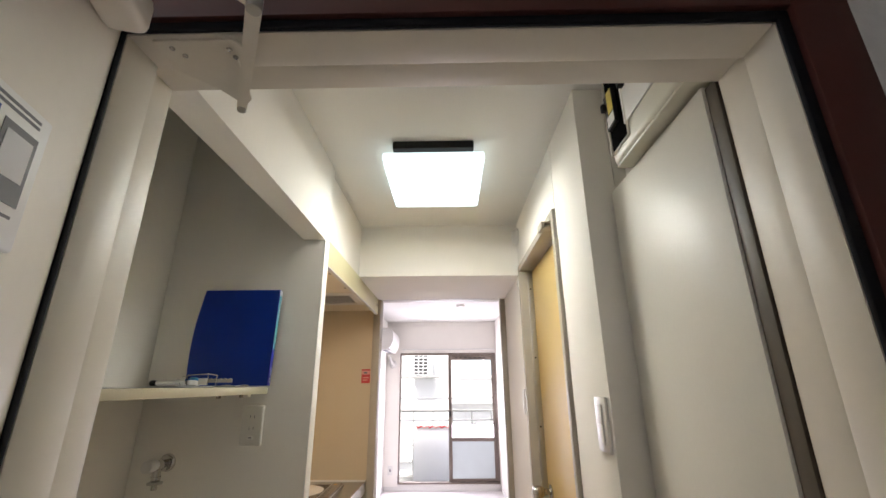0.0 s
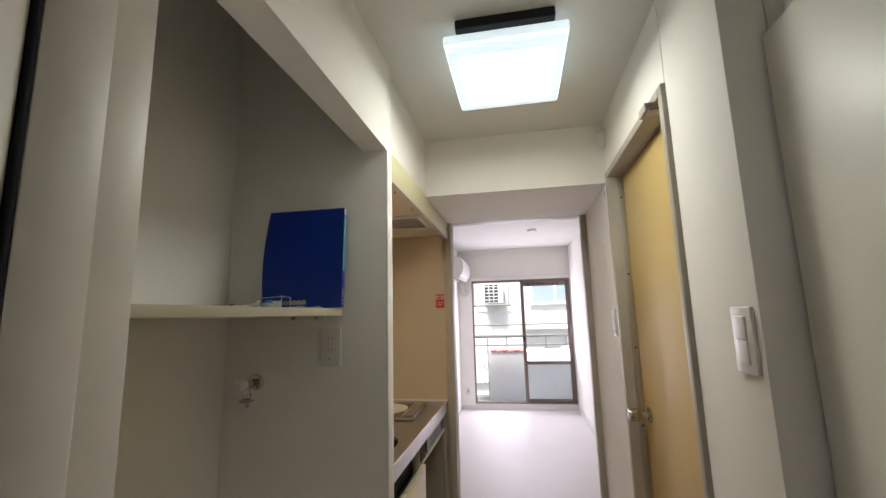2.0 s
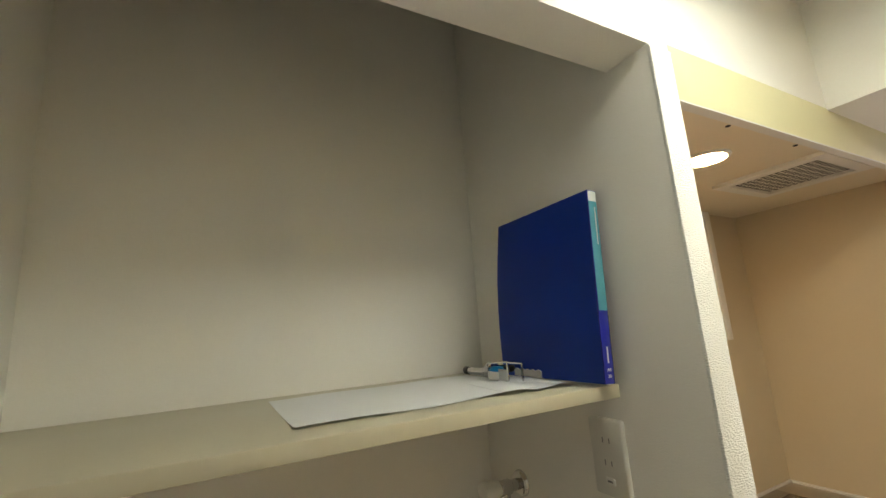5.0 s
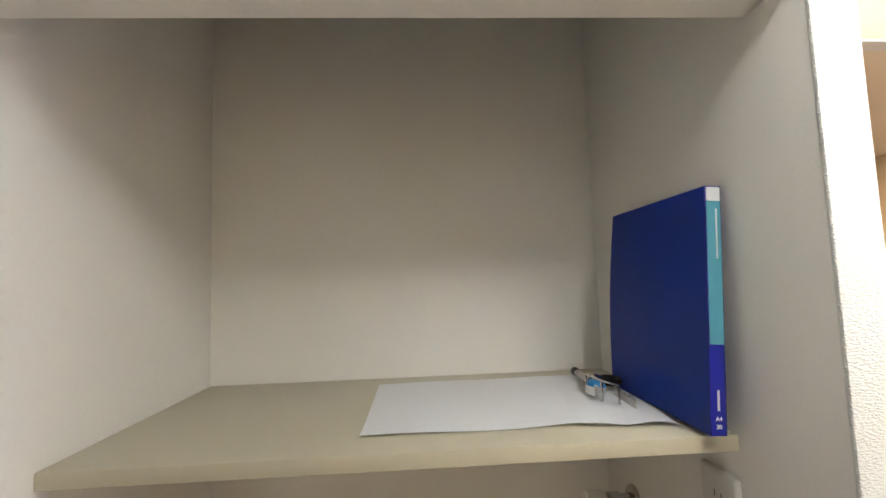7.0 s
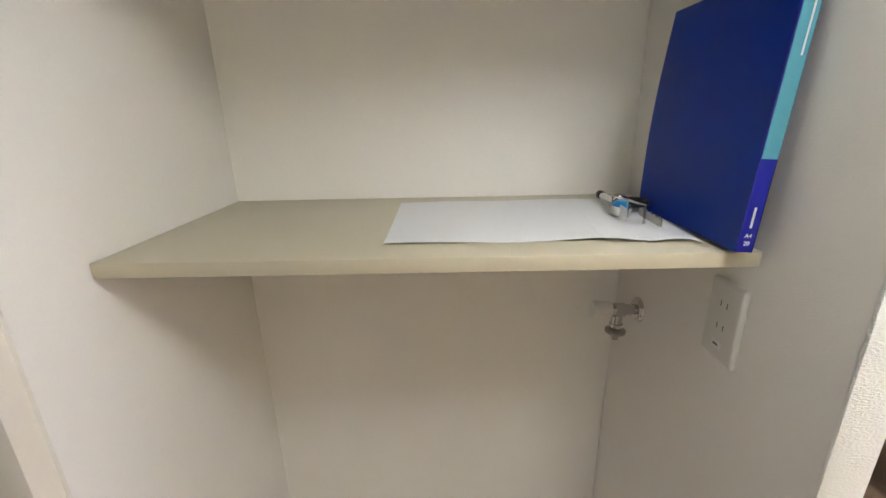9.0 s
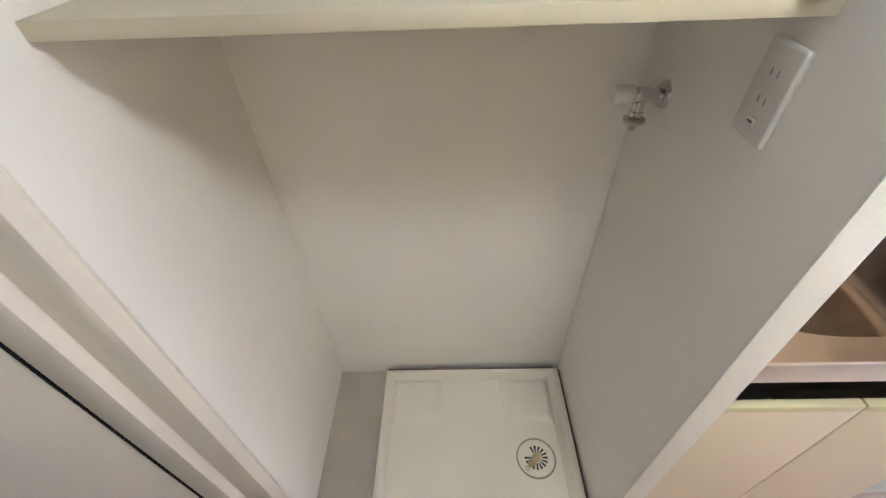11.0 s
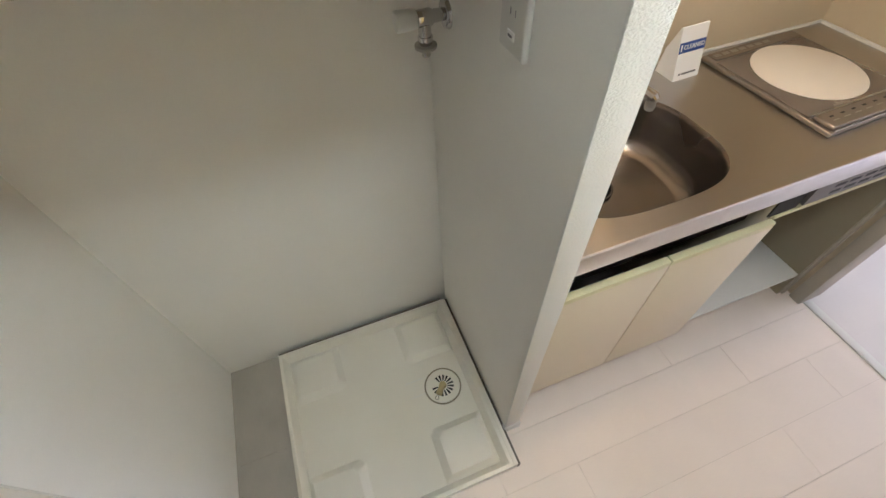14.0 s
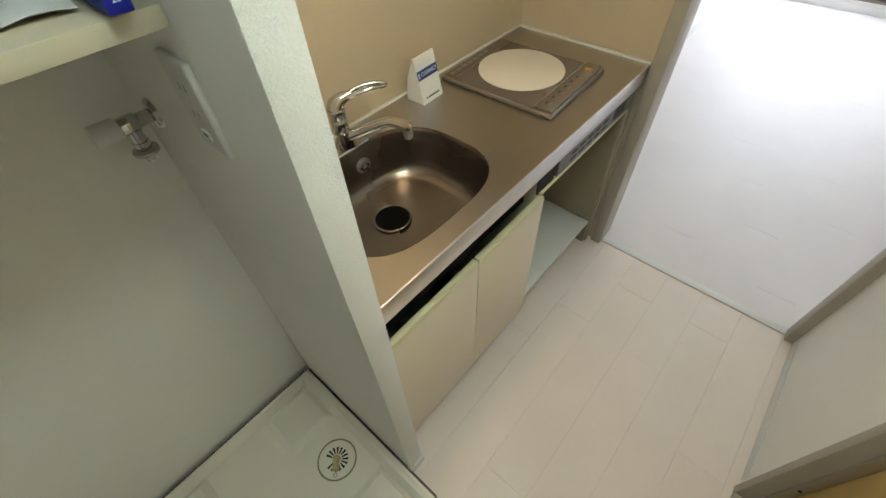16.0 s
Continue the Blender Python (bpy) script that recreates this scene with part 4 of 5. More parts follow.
    box(bm, -0.026, 0.03, -0.085, 0.06, 0.0, 0.012, bevel=0.0058, seg=3)
    part("base_plate", bm, M_CHROME, tp)
    bm = bmesh.new()
    cyl(bm, (0, 0, 0.012), (-0.003, 0.001, 0.05), 0.0265, 0.0225, 32)
    part("lower_body", bm, M_CHROME, tp)
    bm = bmesh.new()
    cyl(bm, (-0.003, 0.001, 0.0506), (-0.005, 0.001, 0.088), 0.0215, 0.021, 32, bevel=0.0015)
    part("column", bm, M_CHROME, tp)
    bm = bmesh.new()
    tube(bm, [(0.006, 0.006, 0.034), (0.04, 0.034, 0.052), (0.08, 0.066, 0.073), (0.1, 0.08, 0.08), (0.122, 0.09, 0.078), (0.146, 0.098, 0.073), (0.152, 0.1, 0.069)],
         [0.0155, 0.0142, 0.0132, 0.013, 0.0132, 0.0136, 0.009], 20)
    part("spout", bm, M_CHROME, tp)
    bm = bmesh.new()
    cyl(bm, (0.142, 0.097, 0.072), (0.143, 0.098, 0.05), 0.0118, seg=24, bevel=0.0012)
    cyl(bm, (0.143, 0.098, 0.05), (0.143, 0.098, 0.04), 0.0126, 0.0108, 24, bevel=0.0012)
    part("aerator", bm, M_ALU, tp)
    # lever: a domed head that runs out into a slotted loop
    bm = bmesh.new()
    cyl(bm, (-0.005, 0.001, 0.0886), (-0.006, 0.001, 0.116), 0.0212, 0.0225, 32, bevel=0.0015)
    tube(bm, [(-0.006, 0.0, 0.112), (-0.005, 0.004, 0.124), (0.0, 0.014, 0.134), (0.008, 0.028, 0.139), (0.016, 0.042, 0.141)], [0.0222, 0.021, 0.0175, 0.0135, 0.0095], 22)
    a0, a1 = Vector((0.006, 0.022, 0.137)), Vector((0.058, 0.118, 0.149))
    run = (a1 - a0).normalized()
    side = Vector((-run.y, run.x, 0)).normalized()
    loop = []
    for k in range(33):
        a = k * math.tau / 32
        along = 0.5 - 0.5 * math.cos(a)
        loop.append(a0 + (a1 - a0) * along + side * 0.0135 * math.sin(a) + Vector((0, 0, 0.008 * math.sin(math.pi * along))))
    tube(bm, loop, 0.0056, 12)
    part("lever", bm, M_CHROME, tp, "chrome loop lever")

    # induction hob
    hb = thing("induction_hob", pose(-0.338, 0.978, ZT, 0, 0, 2), "bronze-grey tabletop induction hob with control strip", "hob")
    bm = bmesh.new()
    box(bm, -0.195, 0.2, -0.175, 0.165, 0.0, 0.013, bevel=0.005, seg=3)
    part("body", bm, M_HOB, hb)
    bm = bmesh.new()
    box(bm, -0.15, 0.135, -0.168, 0.158, 0.0132, 0.0145, bevel=0.0006)
    part("top_plate", bm, M_HOBTOP, hb)
    bm = bmesh.new()
    box(bm, 0.142, 0.194, -0.165, 0.155, 0.0132, 0.024, bevel=0.004, seg=3)
    cs = part("control_strip", bm, M_HOB, hb)
    for k in range(6):
        boxpart("key_mark", (0.158, 0.163, -0.14 + k * 0.036, -0.128 + k * 0.036, 0.0241, 0.0245), M_INK, cs)
        boxpart("key_text", (0.172, 0.175, -0.145 + k * 0.036, -0.125 + k * 0.036, 0.0241, 0.0244), M_TRIM, cs)
    boxpart("strip_edge", (0.1365, 0.1405, -0.165, 0.155, 0.0132, 0.0205), M_LIP, hb, "bright steel trim line", bevel=0.001)
    boxpart("front_edge", (0.1955, 0.1985, -0.16, 0.15, 0.0122, 0.0165), M_LIP, hb, "bright steel trim line", bevel=0.001)
    boxpart("amber_key", (0.158, 0.176, 0.098, 0.118, 0.0241, 0.0246), M_ORANGE, cs)
    bm = bmesh.new()
    box(bm, -0.19, -0.156, -0.16, 0.16, 0.0132, 0.0155, bevel=0.001)
    vs = part("rear_vent", bm, M_HOB, hb)
    for k in range(7):
        boxpart("vent_mark", (-0.18, -0.168, -0.15 + k * 0.03, -0.128 + k * 0.03, 0.0156, 0.0159), M_ALU, vs)
    dc = thing("hob_cover_disc", pose(-0.35, 0.985, ZT + 0.0145), "round cream protective disc lying on the hob", "cover")
    bm = bmesh.new()
    cyl(bm, (0, 0, 0), (0, 0, 0.0025), 0.137, seg=72, bevel=0.0006)
    part("disc", bm, M_DISC, dc)

    # folded card
    cd = thing("cleaned_card", pose(-0.502, 0.695, ZT, 0, 0, 2), "folded white card with a blue CLEANED band", "card")
    bm = bmesh.new()
    hw, hd, hz = 0.043, 0.034, 0.128
    prof = [(-hd, 0), (-hd * 0.8, hz * 0.5), (-0.002, hz), (0.002, hz), (hd * 0.55, hz * 0.5), (hd, 0)]
    u = [bm.verts.new((x, -hw, z)) for x, z in prof]
    v = [bm.verts.new((x, hw, z)) for x, z in prof]
    for k in range(len(prof) - 1):
        bm.faces.new((u[k], u[k + 1], v[k + 1], v[k]))
    bm.faces.new(u)
    bm.faces.new(v[::-1])
    bm.faces.new((u[0], v[0], v[-1], u[-1]))
    part("body", bm, M_SHEET, cd, smooth=False)
    # front face runs from (hd*.55, hz/2) to the top
    x0, z0, x1, z1 = hd * 0.55, hz * 0.5, 0.002, hz
    ux, uz = (x1 - x0), (z1 - z0)
    ln = math.hypot(ux, uz)
    ux, uz = ux / ln, uz / ln
    fm = Matrix(((0, ux, uz, x0 + uz * 0.0006), (1, 0, 0, 0), (0, uz, -ux, z0 - ux * 0.0006), (0, 0, 0, 1)))
    bm = bmesh.new()
    box(bm, -hw + 0.0005, hw - 0.0005, 0.004, 0.03, -0.0003, 0.0003)
    bm.transform(fm)
    part("blue_band", bm, M_PRINT, cd, "blue printed band")
    letters("band_text", "CLEANED", 0.0155, fm @ Matrix.Translation((0.005, 0.017, 0.0007)), M_SHEET, cd, 0.0002)
    bm = bmesh.new()
    box(bm, -0.038, -0.034, 0.009, 0.025, 0.0004, 0.0008)
    bm.transform(fm)
    part("band_mark", bm, M_SHEET, cd)
    xa, za, xb, zb = hd, 0.0, hd * 0.55, hz * 0.5
    l2 = math.hypot(xb - xa, zb)
    ux, uz = (xb - xa) / l2, zb / l2
    fm2 = Matrix(((0, ux, uz, xa + uz * 0.0006), (1, 0, 0, 0), (0, uz, -ux, za - ux * 0.0006), (0, 0, 0, 1)))
    for y0, y1 in ((-0.028, -0.022), (-0.019, 0.03)):
        bm = bmesh.new()
        box(bm, y0, y1, 0.013, 0.018, -0.0002, 0.0004)
        bm.transform(fm2)
        part("maker_mark", bm, M_GREYINK, cd)

    # range hood
    hd_ = thing("range_hood", pose(0, 0, 0), "built-in cream range hood with vent grille and lit downlight", "range hood")
    boxpart("front_panel", (-0.038, -0.019, Y0, 1.283, 1.825, 1.924), M_CREAMEDGE, hd_, "pale yellow front board", bevel=0.001)
    boxpart("front_edge", (-0.038, -0.0192, Y0, 1.283, 1.8222, 1.8248), M_TRIMW, hd_)
    boxpart("underside", (-0.564, -0.039, Y0, 1.299, 1.85, 1.87), M_CREAM, hd_)
    bm = bmesh.new()
    vx0, vx1, vy0, vy1 = -0.335, -0.06, 0.735, 1.035
    for dims in ((vx0, vx1, vy0, vy0 + 0.03, 1.84, 1.8499), (vx0, vx1, vy1 - 0.03, vy1, 1.84, 1.8499), (vx0, vx0 + 0.03, vy0 + 0.03, vy1 - 0.03, 1.84, 1.8499), (vx1 - 0.03, vx1, vy0 + 0.03, vy1 - 0.03, 1.84, 1.8499)):
        box(bm, *dims)
    gr = part("grille_frame", bm, M_WHITE, hd_)
    boxpart("grille_dark", (vx0 + 0.03, vx1 - 0.03, vy0 + 0.03, vy1 - 0.03, 1.8485, 1.8495), M_INK, hd_)
    for k in range(13):
        x = vx0 + 0.034 + k * (vx1 - vx0 - 0.068) / 12
        boxpart("grille_slat", (x - 0.0007, x + 0.0007, vy0 + 0.03, vy1 - 0.03, 1.8425, 1.844), M_WHITE, gr)
    for k in range(14):
        y = vy0 + 0.04 + k * (vy1 - vy0 - 0.08) / 13
        boxpart("grille_bar", (vx0 + 0.03, vx1 - 0.03, y - 0.001, y + 0.001, 1.8412, 1.8424), M_WHITE, gr)
    bm = bmesh.new()
    lx, ly = -0.2, 0.475
    tube(bm, [(lx + 0.048 * math.cos(a), ly + 0.048 * math.sin(a), 1.849) for a in arc(0, math.tau, 33)], 0.006, 8)
    part("lamp_ring", bm, M_WHITE, hd_)
    bm = bmesh.new()
    cyl(bm, (lx, ly, 1.8445), (lx, ly, 1.8498), 0.043, seg=32)
    part("downlight", bm, M_SPOT, hd_, "glowing warm downlight")
    for x, y in ((-0.075, 0.34), (-0.075, 0.62)):
        bm = bmesh.new()
        cyl(bm, (x, y, 1.8485), (x, y, 1.8499), 0.005, seg=12)
        part("screw", bm, M_INK, hd_)
    bm = bmesh.new()
    box(bm, -0.019, -0.0175, 1.235, 1.255, 1.868, 1.888, bevel=0.0005)
    part("catch", bm, M_BROWN, hd_)

    # rack panel on the back wall; visible frame parts paled for the downlight's glow
    rk = thing("wall_rack_panel", pose(-0.565, 0.9, 1.375), "cream framed panel with pull switch on the kitchen wall, frame paled as lit", "wall light")
    boxpart("frame_side", (0.0, 0.035, 0.12, 0.155, 0.0, 0.474), M_TRIMW, rk, bevel=0.002)
    boxpart("frame_side", (0.0, 0.035, -0.19, -0.155, 0.0, 0.474), M_CREAM, rk, bevel=0.002)
    boxpart("frame_bottom", (0.0, 0.032, -0.154, 0.119, 0.0, 0.1), M_TRIMW, rk, bevel=0.002)
    boxpart("panel", (0.0, 0.014, -0.154, 0.119, 0.101, 0.474), M_DISC, rk)
    boxpart("switch", (0.0322, 0.036, 0.08, 0.09, 0.03, 0.07), M_INK, rk)
    # fire sticker
    st = thing("fire_notice_sticker", pose(-0.08, 1.2995, 1.437), "red and pink fire warning sticker on the kitchen panel", "sticker")
    boxpart("base", (-0.028, 0.026, -0.0008, 0.0, -0.042, 0.042), M_REDP, st)
    boxpart("pink_band", (-0.026, 0.024, -0.0013, -0.0009, 0.01, 0.034), M_PINK, st)
    for k, (a, b) in enumerate(((-0.02, 0.018), (-0.02, 0.01))):
        boxpart("text_line", (a, b, -0.0013, -0.0009, -0.012 - k * 0.014, -0.006 - k * 0.014), M_PINK, st)
    boxpart("black_mark", (-0.015, 0.008, -0.0018, -0.0014, 0.015, 0.026), M_GREYINK, st)


kitchen()


# ---- room: window, air conditioner ----
def room():
    w = tagged(new("window_1"), "sliding balcony window with bronze sashes, one half open", "window", kind="structure")
    Yw = RY + 0.035
    for nm, d in (("frame_top", (WX0, WX1, RY - 0.004, RY + 0.09, WZ1 - 0.03, WZ1)), ("frame_bottom", (WX0, WX1, RY - 0.004, RY + 0.09, WZ0, WZ0 + 0.022)),
                  ("frame_side", (WX0, WX0 + 0.018, RY - 0.004, RY + 0.09, WZ0 + 0.022, WZ1 - 0.03)), ("frame_side", (WX1 - 0.018, WX1, RY - 0.004, RY + 0.09, WZ0 + 0.022, WZ1 - 0.03))):
        boxpart(nm, d, M_SASH, w, bevel=0.002)
    x0, x1, z0, z1 = 0.42, WX1 - 0.019, WZ0 + 0.024, WZ1 - 0.032
    sa = boxpart("sash_stile", (x0, x0 + 0.05, Yw - 0.015, Yw + 0.01, z0, z1), M_SASH, w, bevel=0.002)
    boxpart("sash_stile", (x1 - 0.045, x1, Yw - 0.015, Yw + 0.01, z0, z1), M_SASH, w, bevel=0.002)
    top = boxpart("sash_top", (x0 + 0.05, x1 - 0.045, Yw - 0.015, Yw + 0.01, z1 - 0.07, z1), M_SASH, w, bevel=0.002)
    for k in range(7):
        boxpart("vent_slot", (x0 + 0.1 + k * 0.07, x0 + 0.14 + k * 0.07, Yw - 0.0162, Yw - 0.0152, z1 - 0.045, z1 - 0.032), M_INK, top)
    boxpart("sash_rail", (x0 + 0.05, x1 - 0.045, Yw - 0.015, Yw + 0.01, 0.62, 0.67), M_SASH, w, bevel=0.002)
    boxpart("sash_bottom", (x0 + 0.05, x1 - 0.045, Yw - 0.015, Yw + 0.01, z0, z0 + 0.04), M_SASH, w, bevel=0.002)
    boxpart("frosted_pane", (x0 + 0.05, x1 - 0.045, Yw - 0.004, Yw, z0 + 0.04, 0.62), M_FROST, w, "frosted lower pane")
    g = boxpart("pane", (x0 + 0.05, x1 - 0.045, Yw - 0.004, Yw, 0.67, z1 - 0.07), M_GLASS, w, "clear upper pane")
    g.visible_shadow = False
    boxpart("latch", (x0 + 0.005, x0 + 0.035, Yw - 0.035, Yw - 0.016, 0.95, 1.02), M_BLACK, w, bevel=0.003)

    ac = thing("air_conditioner", pose(RX0, 4.5, 1.83), "white wall-mounted air conditioner near the window", "air conditioner")
    bm = bmesh.new()
    prof = [(0.0, 0.0), (0.11, 0.0), (0.17, 0.03), (0.2, 0.1), (0.2, 0.2), (0.18, 0.255), (0.14, 0.28), (0.0, 0.28)]
    u = [bm.verts.new((x, -0.38, z)) for x, z in prof]
    v = [bm.verts.new((x, 0.38, z)) for x, z in prof]
    for k in range(len(prof)):
        j = (k + 1) % len(prof)
        bm.faces.new((u[k], u[j], v[j], v[k]))
    bm.faces.new(u)
    bm.faces.new(v[::-1])
    bmesh.ops.bevel(bm, geom=bm.edges[:], offset=0.008, segments=2, affect="EDGES")
    part("body", bm, M_WHITE, ac)
    bm = bmesh.new()
    box(bm, 0.115, 0.16, -0.34, 0.34, -0.004, 0.012, bevel=0.003)
    part("louvre", bm, M_TRIMW, ac)
    boxpart("air_outlet", (0.05, 0.11, -0.34, 0.34, -0.003, 0.001), M_GREYINK, ac)
    cap = thing("pipe_cover", pose(-0.4, RY, 1.68), "white round pipe sleeve cover beside the window", "pipe cover")
    bm = bmesh.new()
    cyl(bm, (0, 0, 0), (0, -0.02, 0), 0.06, 0.05, 32, bevel=0.004)
    part("cover", bm, M_WHITE, cap)
    bm = bmesh.new()
    tube(bm, [(0, -0.02, 0), (0.0, -0.06, -0.01), (-0.02, -0.08, 0.02), (-0.05, -0.08, 0.12)], 0.022, 12)
    part("hose", bm, M_TRIMW, cap)
    po = thing("wall_outlet", pose(-0.4, RY, 0.26), "small white outlet plate low beside the window", "outlet")
    boxpart("plate", (-0.035, 0.035, -0.008, 0.0, -0.06, 0.06), M_WHITE, po, bevel=0.003)
    boxpart("slot", (-0.008, 0.008, -0.0088, -0.0078, -0.02, 0.02), M_GREYINK, po)
    ro = thing("ceiling_rosette", pose(0.585, 3.58, RH), "flat white ceiling rose for a lamp", "ceiling rose")
    bm = bmesh.new()
    cyl(bm, (0, 0, 0), (0, 0, -0.022), 0.055, 0.048, 32, bevel=0.004)
    part("cover", bm, M_WHITE, ro)
    cr = thing("curtain_rail", pose(0.43, RY - 0.04, WZ1 + 0.05), "slim white curtain rail above the window", "curtain rail")
    boxpart("rail", (-0.7, 0.69, -0.012, 0.012, -0.01, 0.01), M_WHITE, cr, bevel=0.003)
    for x in (-0.6, 0.0, 0.6):
        boxpart("bracket", (x - 0.012, x + 0.012, 0.012, 0.04, -0.008, 0.012), M_WHITE, cr)


room()


# ---- balcony and the house across ----
def outside():
    wall("floor_balcony", (-1.6, 2.6, RY + 0.1, 6.25, -0.22, -0.08), M_CONC, "grey concrete balcony floor", "floor")
    wall("kerb_balcony", (-1.6, 2.6, 6.1, 6.25, -0.08, -0.03), M_CONC, "grey balcony kerb", "kerb")
    wall("ground", (-150, 150, -150, 150, -6.1, -6.002), M_CONC, "grey street ground below the balcony", "ground")
    rl = thing("balcony_railing", pose(0, 6.18, -0.05), "ornate wrought iron balcony railing, painted grey", "railing")
    for z, r in ((1.02, 0.02), (0.02, 0.014)):
        bm = bmesh.new()
        tube(bm, [(-1.6, 0, z), (2.6, 0, z)], r, 10)
        part("rail", bm, M_IRON, rl)
    proto = None
    for k in range(13):
        x = -1.5 + k * 0.33
        if proto is None:
            bm = bmesh.new()
            tube(bm, [(0, 0, 0.03), (0, 0, 1.01)], 0.011, 8)
            for zc in (0.28, 0.52, 0.78):
                for s in (-1, 1):
                    tube(bm, [(s * (0.05 + (0.05 - 0.004 * i) * math.cos(i * 0.55 + 2.6)), 0, zc + (0.085 - 0.005 * i) * math.sin(i * 0.55 + 2.6)) for i in range(12)], 0.009, 6)
            bm.verts.ensure_lookup_table()
            proto = part("baluster", bm, M_IRON, rl)
            proto.location.x = x
        else:
            o = new("baluster", proto.data)
            o.parent = rl
            o.location.x = x
    sc = thing("balcony_screen", pose(0.30, 5.95, -0.08), "plain white balcony screen panel with red clips along the top", "screen")
    boxpart("panel", (-0.46, 0.455, 0.0, 0.05, 0.0, 0.87), M_FACADE, sc, bevel=0.006)
    for k in range(9):
        bm = bmesh.new()
        x = -0.37 + k * 0.095
        tube(bm, [(x - 0.04, -0.012, 0.825), (x - 0.015, -0.02, 0.8), (x + 0.02, -0.012, 0.815), (x + 0.045, -0.016, 0.825)], 0.014, 8)
        part("clip", bm, M_PINK if k % 2 else M_REDP, sc, "small red plastic clip")
    bx = thing("balcony_unit", pose(1.27, 5.95, -0.08), "white balcony equipment box", "box")
    boxpart("case", (-0.24, 0.6, 0.0, 0.12, 0.0, 0.88), M_FACADE, bx, bevel=0.01)
    # facade across the street
    ho = tagged(new("apartment_building"), "white rendered house across the street with windows", "building")
    boxpart("wall", (-9, 11, 10.0, 12.0, -6.0, 7.5), M_FACADE, ho)
    boxpart("roof", (-9.3, 11.3, 9.7, 12.3, 7.5, 7.7), M_CONC, ho)
    for x0, z0, x1, z1 in ((0.75, 1.62, 1.9, 2.24), (-4.5, 1.3, -2.8, 2.5), (4.5, 1.3, 6.2, 2.5), (1.0, -2.2, 2.7, -0.9), (-4.5, -2.2, -2.8, -0.9)):
        wn_ = boxpart("window", (x0, x1, 9.96, 9.99, z0, z1), M_LTBLUE, ho, "pale blue window")
        for d in ((x0 - 0.05, x0, 9.93, 9.985, z0, z1), (x1, x1 + 0.05, 9.93, 9.985, z0, z1), ((x0 + x1) / 2 - 0.03, (x0 + x1) / 2 + 0.03, 9.93, 9.955, z0, z1),
                  (x0 - 0.05, x1 + 0.05, 9.93, 9.985, z1, z1 + 0.05), (x0 - 0.08, x1 + 0.08, 9.9, 9.985, z0 - 0.06, z0)):
            boxpart("frame", d, M_WHITE, wn_)
    boxpart("ledge", (0.4, 3.2, 9.7, 9.895, 0.95, 1.2), M_FACADE, ho)
    boxpart("ledge", (-9, 11, 9.88, 9.995, -0.4, -0.28), M_FACADE, ho)
    ou = thing("outdoor_unit", pose(-0.5, 9.6, 1.62), "white air conditioner outdoor unit on a facade bracket", "outdoor unit")
    boxpart("case", (-0.02, 0.5, 0.0, 0.32, 0.0, 0.52), M_FACADE, ou, bevel=0.01)
    boxpart("fan_dark", (0.03, 0.37, -0.006, -0.001, 0.03, 0.48), M_INK, ou)
    for k in range(5):
        boxpart("guard_bar", (0.03, 0.37, -0.016, -0.007, 0.08 + k * 0.085, 0.1 + k * 0.085), M_FACADE, ou)
    for k in range(2):
        boxpart("guard_post", (0.13 + k * 0.12, 0.15 + k * 0.12, -0.02, -0.0165, 0.03, 0.48), M_FACADE, ou)
    for x in (-0.25, 0.64):
        bm = bmesh.new()
        tube(bm, [(x, -0.05, -0.05), (x, -0.05, 0.75), (x, 0.4, 0.75)], 0.015, 8)
        part("bracket_post", bm, M_IRON, ou)
    bm = bmesh.new()
    tube(bm, [(-0.28, -0.05, -0.05), (0.68, -0.05, -0.05)], 0.02, 8)
    tube(bm, [(-0.28, 0.3, -0.05), (0.68, 0.3, -0.05)], 0.02, 8)
    part("bracket", bm, M_IRON, ou)
    for x in (-9.05, 11.05):
        ut = thing("utility_pole", pose(x, 8.2, -6.0), "grey concrete utility pole in the street", "pole", "utility poles")
        bm = bmesh.new()
        cyl(bm, (0, 0, 0), (0, 0, 9.5), 0.16, 0.11, 16)
        part("shaft", bm, M_CONC, ut)
        boxpart("crossarm", (-0.05, 0.05, -0.6, 0.6, 7.0, 7.45), M_CONC, ut)
    for k, (za, zb) in enumerate(((1.25, 1.45), (1.0, 1.2), (0.85, 1.05))):
        cb = thing("power_cable", pose(0, 8.6 - k * 0.4, 0), "thin dark overhead power cable across the street", "cable", "overhead cables")
        bm = bmesh.new()
        tube(bm, [(-9 + i, 0, za + (zb - za) * i / 20 - 0.25 * math.sin(math.pi * i / 20)) for i in range(21)], 0.017, 6)
        part("wire", bm, M_GREYINK, cb)


outside()


# ---- floors, last: planks ----
def clip(poly, a, b, c):
    out = []
    for i, p in enumerate(poly):
        q = poly[(i + 1) % len(poly)]
        dp, dq = a * p[0] + b * p[1] - c, a * q[0] + b * q[1] - c
        if dp >= 0:
            out.append(p)
        if dp * dq < 0:
            t = dp / (dp - dq)
            out.append((p[0] + t * (q[0] - p[0]), p[1] + t * (q[1] - p[1])))
    return out


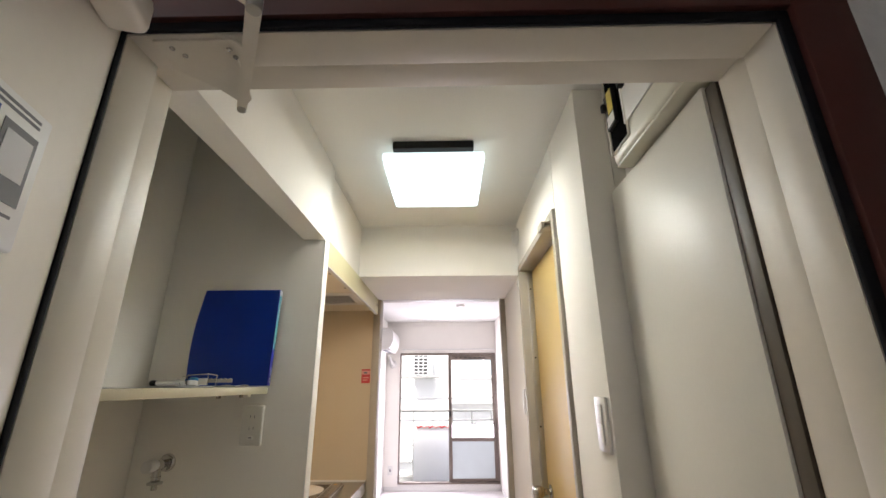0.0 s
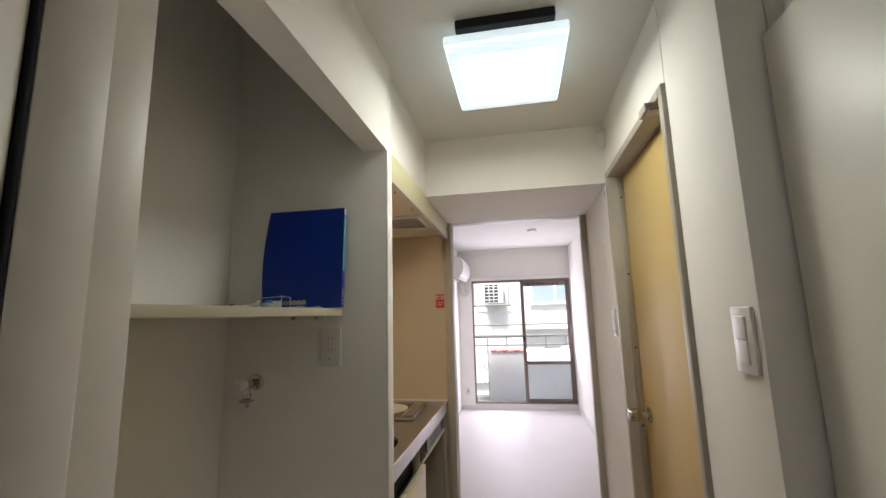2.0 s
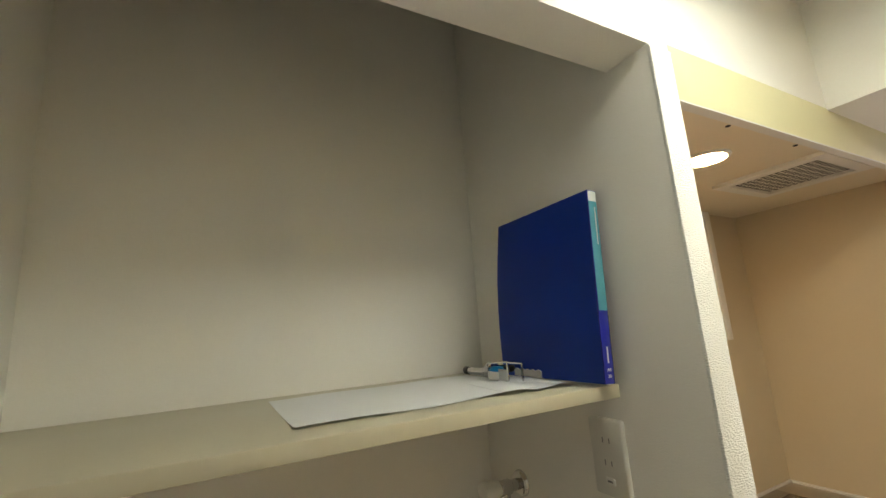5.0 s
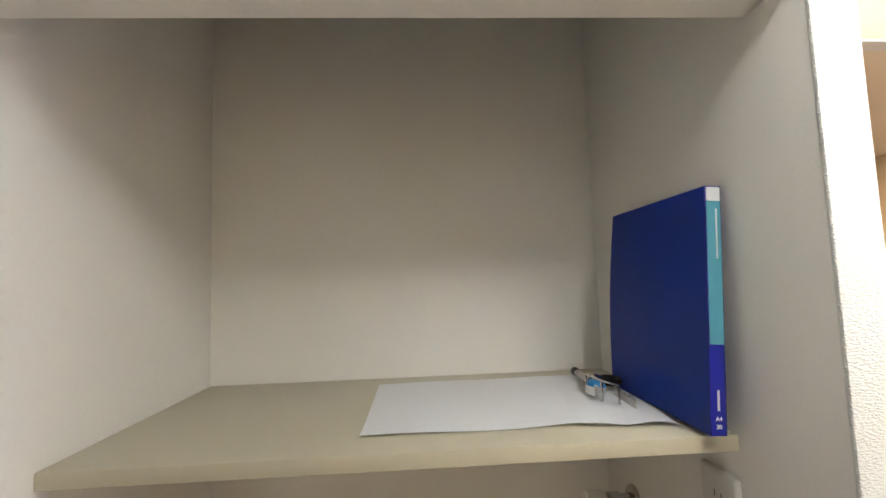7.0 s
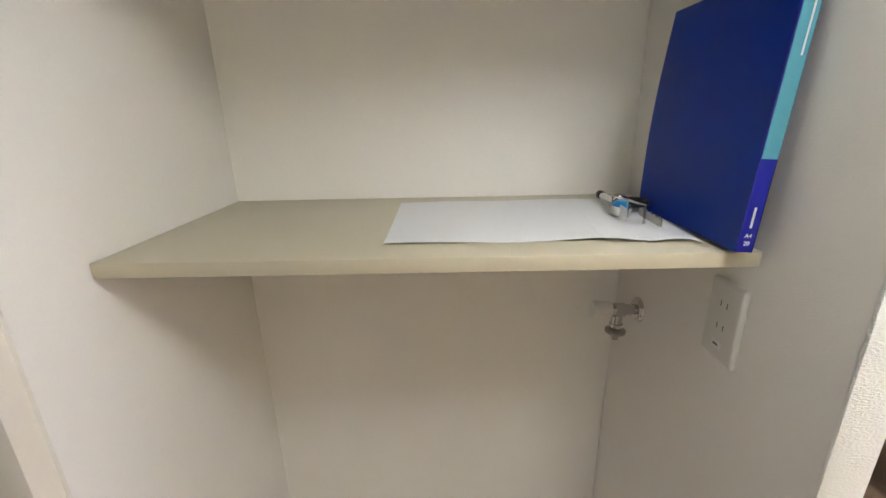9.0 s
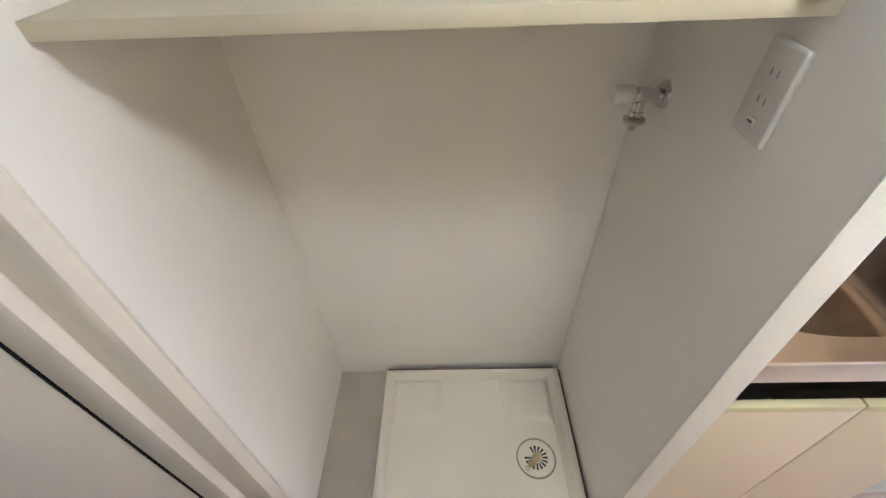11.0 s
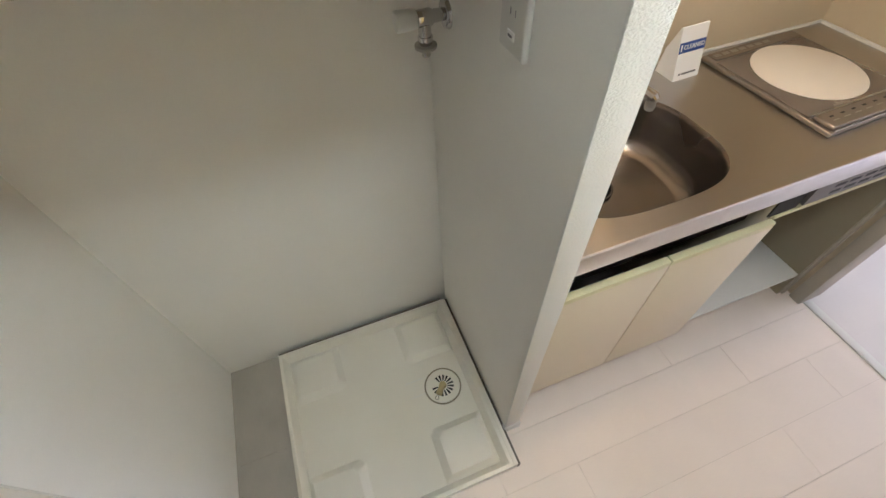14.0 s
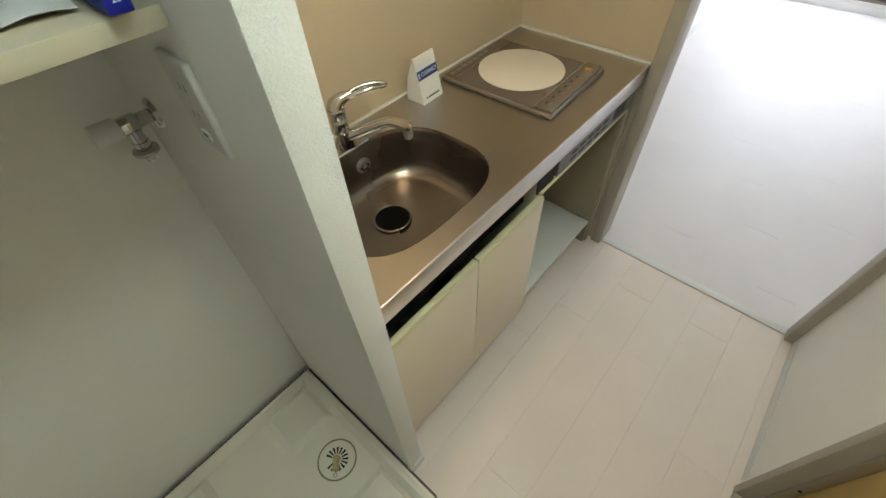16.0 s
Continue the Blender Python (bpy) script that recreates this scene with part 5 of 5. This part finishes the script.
def floors():
    fl = tagged(new("floor"), "pale pinkish-white wood plank corridor floor", "floor", kind="structure")
    bm = bmesh.new()
    slab(bm, [(-0.56, -0.855), (-0.01, -0.855), (0.165, -0.68), (0.93, -0.68), (0.93, 1.33), (-0.56, 1.33)], -0.05, -0.006)
    part("subfloor", bm, M_JOINT, fl)
    W, LN, gap = 0.1515, 0.9475, 0.0005
    offs = {0: 0.666, 1: 0.875, 2: 1.123, 3: 0.853, 4: 1.132, 5: 0.62, -1: 0.42, -2: 0.95, -3: 0.2, -4: 0.6, 6: 0.3}
    for c in range(-4, 7):
        xa, xb = 0.021 + (c - 1) * W, 0.021 + c * W
        xa, xb = max(xa, -0.553), min(xb, 0.815)
        if xb - xa < 0.01:
            continue
        y = offs[c] - 3 * LN
        while y < 1.31:
            ya, yb = max(y, -0.855), min(y + LN, 1.309)
            y += LN
            if yb - ya < 0.01:
                continue
            pieces = [(ya, yb)]
            if xb < 0.0:
                pieces = [(ya, min(yb, -0.0005)), (max(ya, 0.0505), yb)]
            elif xa < -0.0:
                pieces = [(ya, yb)]
            for pa, pb in pieces:
                if pb - pa < 0.01:
                    continue
                poly = [(xa + gap, pa + gap), (xb - gap, pa + gap), (xb - gap, pb - gap), (xa + gap, pb - gap)]
                poly = clip(poly, -1, 1, -0.843)
                if xb > 0.16:
                    poly = clip(poly, 0, 1, -0.679)
                if len(poly) < 3:
                    continue
                bm = bmesh.new()
                slab(bm, poly, -0.006, 0.0)
                part("floor_plank", bm, M_PLANK, fl, smooth=False)
    bm = bmesh.new()
    a, b, c = Vector((-0.03, -0.862, 0)), Vector((0.165, -0.692, 0)), Vector((0.93, -0.692, 0))
    for p, q in ((a, b), (b, c)):
        d = (q - p).normalized()
        s = Vector((-d.y, d.x, 0)) * 0.01
        lo = [bm.verts.new(v + Vector((0, 0, -0.115))) for v in (p - s, q - s, q + s, p + s)]
        hi = [bm.verts.new(v + Vector((0, 0, 0.003))) for v in (p - s, q - s, q + s, p + s)]
        bm.faces.new(lo[::-1])
        bm.faces.new(hi)
        for k in range(4):
            bm.faces.new((lo[k], lo[(k + 1) % 4], hi[(k + 1) % 4], hi[k]))
    part("step_nosing", bm, M_TRIMW, fl, "white step edge to the sunken entrance")
    nb = tagged(new("floor_niche_edge"), "greige floor board strip beside the washing machine pan", "floor", kind="structure")
    strip = [(-0.5525, -0.8545), (-0.02, -0.8545), (0.11, -0.72), (0.11, -0.668), (-0.5525, -0.668)]
    for xa, xb in ((-0.5525, -0.213), (-0.212, -0.061), (-0.06, 0.11)):
        piece = clip(clip(strip, 1, 0, xa), -1, 0, -xb)
        bm = bmesh.new()
        slab(bm, piece, 0.0003, 0.003)
        part("board", bm, M_BOARD, nb, smooth=False)
    wall("floor_entrance", (-0.05, 0.935, -0.985, -0.66, -0.2, -0.12), M_SLATE, "dark slate vinyl floor of the sunken entrance", "floor")

    fr = tagged(new("floor_room"), "pale white wood plank floor of the empty room", "floor", kind="structure")
    bm = bmesh.new()
    box(bm, RX0, RX1, 1.34, RY, -0.05, -0.0008)
    part("subfloor", bm, M_JOINT2, fr)
    for c in range(-4, 9):
        xa, xb = 0.021 + (c - 1) * W, 0.021 + c * W
        xa, xb = max(xa, RX0), min(xb, RX1)
        if xb - xa < 0.02:
            continue
        y = 1.346 - LN * ((c * 0.37) % 1.0)
        while y < RY:
            ya, yb = max(y, 1.346), min(y + LN, RY)
            y += LN
            if yb - ya < 0.02:
                continue
            bm = bmesh.new()
            slab(bm, [(xa + gap, ya + gap), (xb - gap, ya + gap), (xb - gap, yb - gap), (xa + gap, yb - gap)], -0.006, 0.0)
            part("floor_plank", bm, M_PLANK2, fr, smooth=False)


floors()
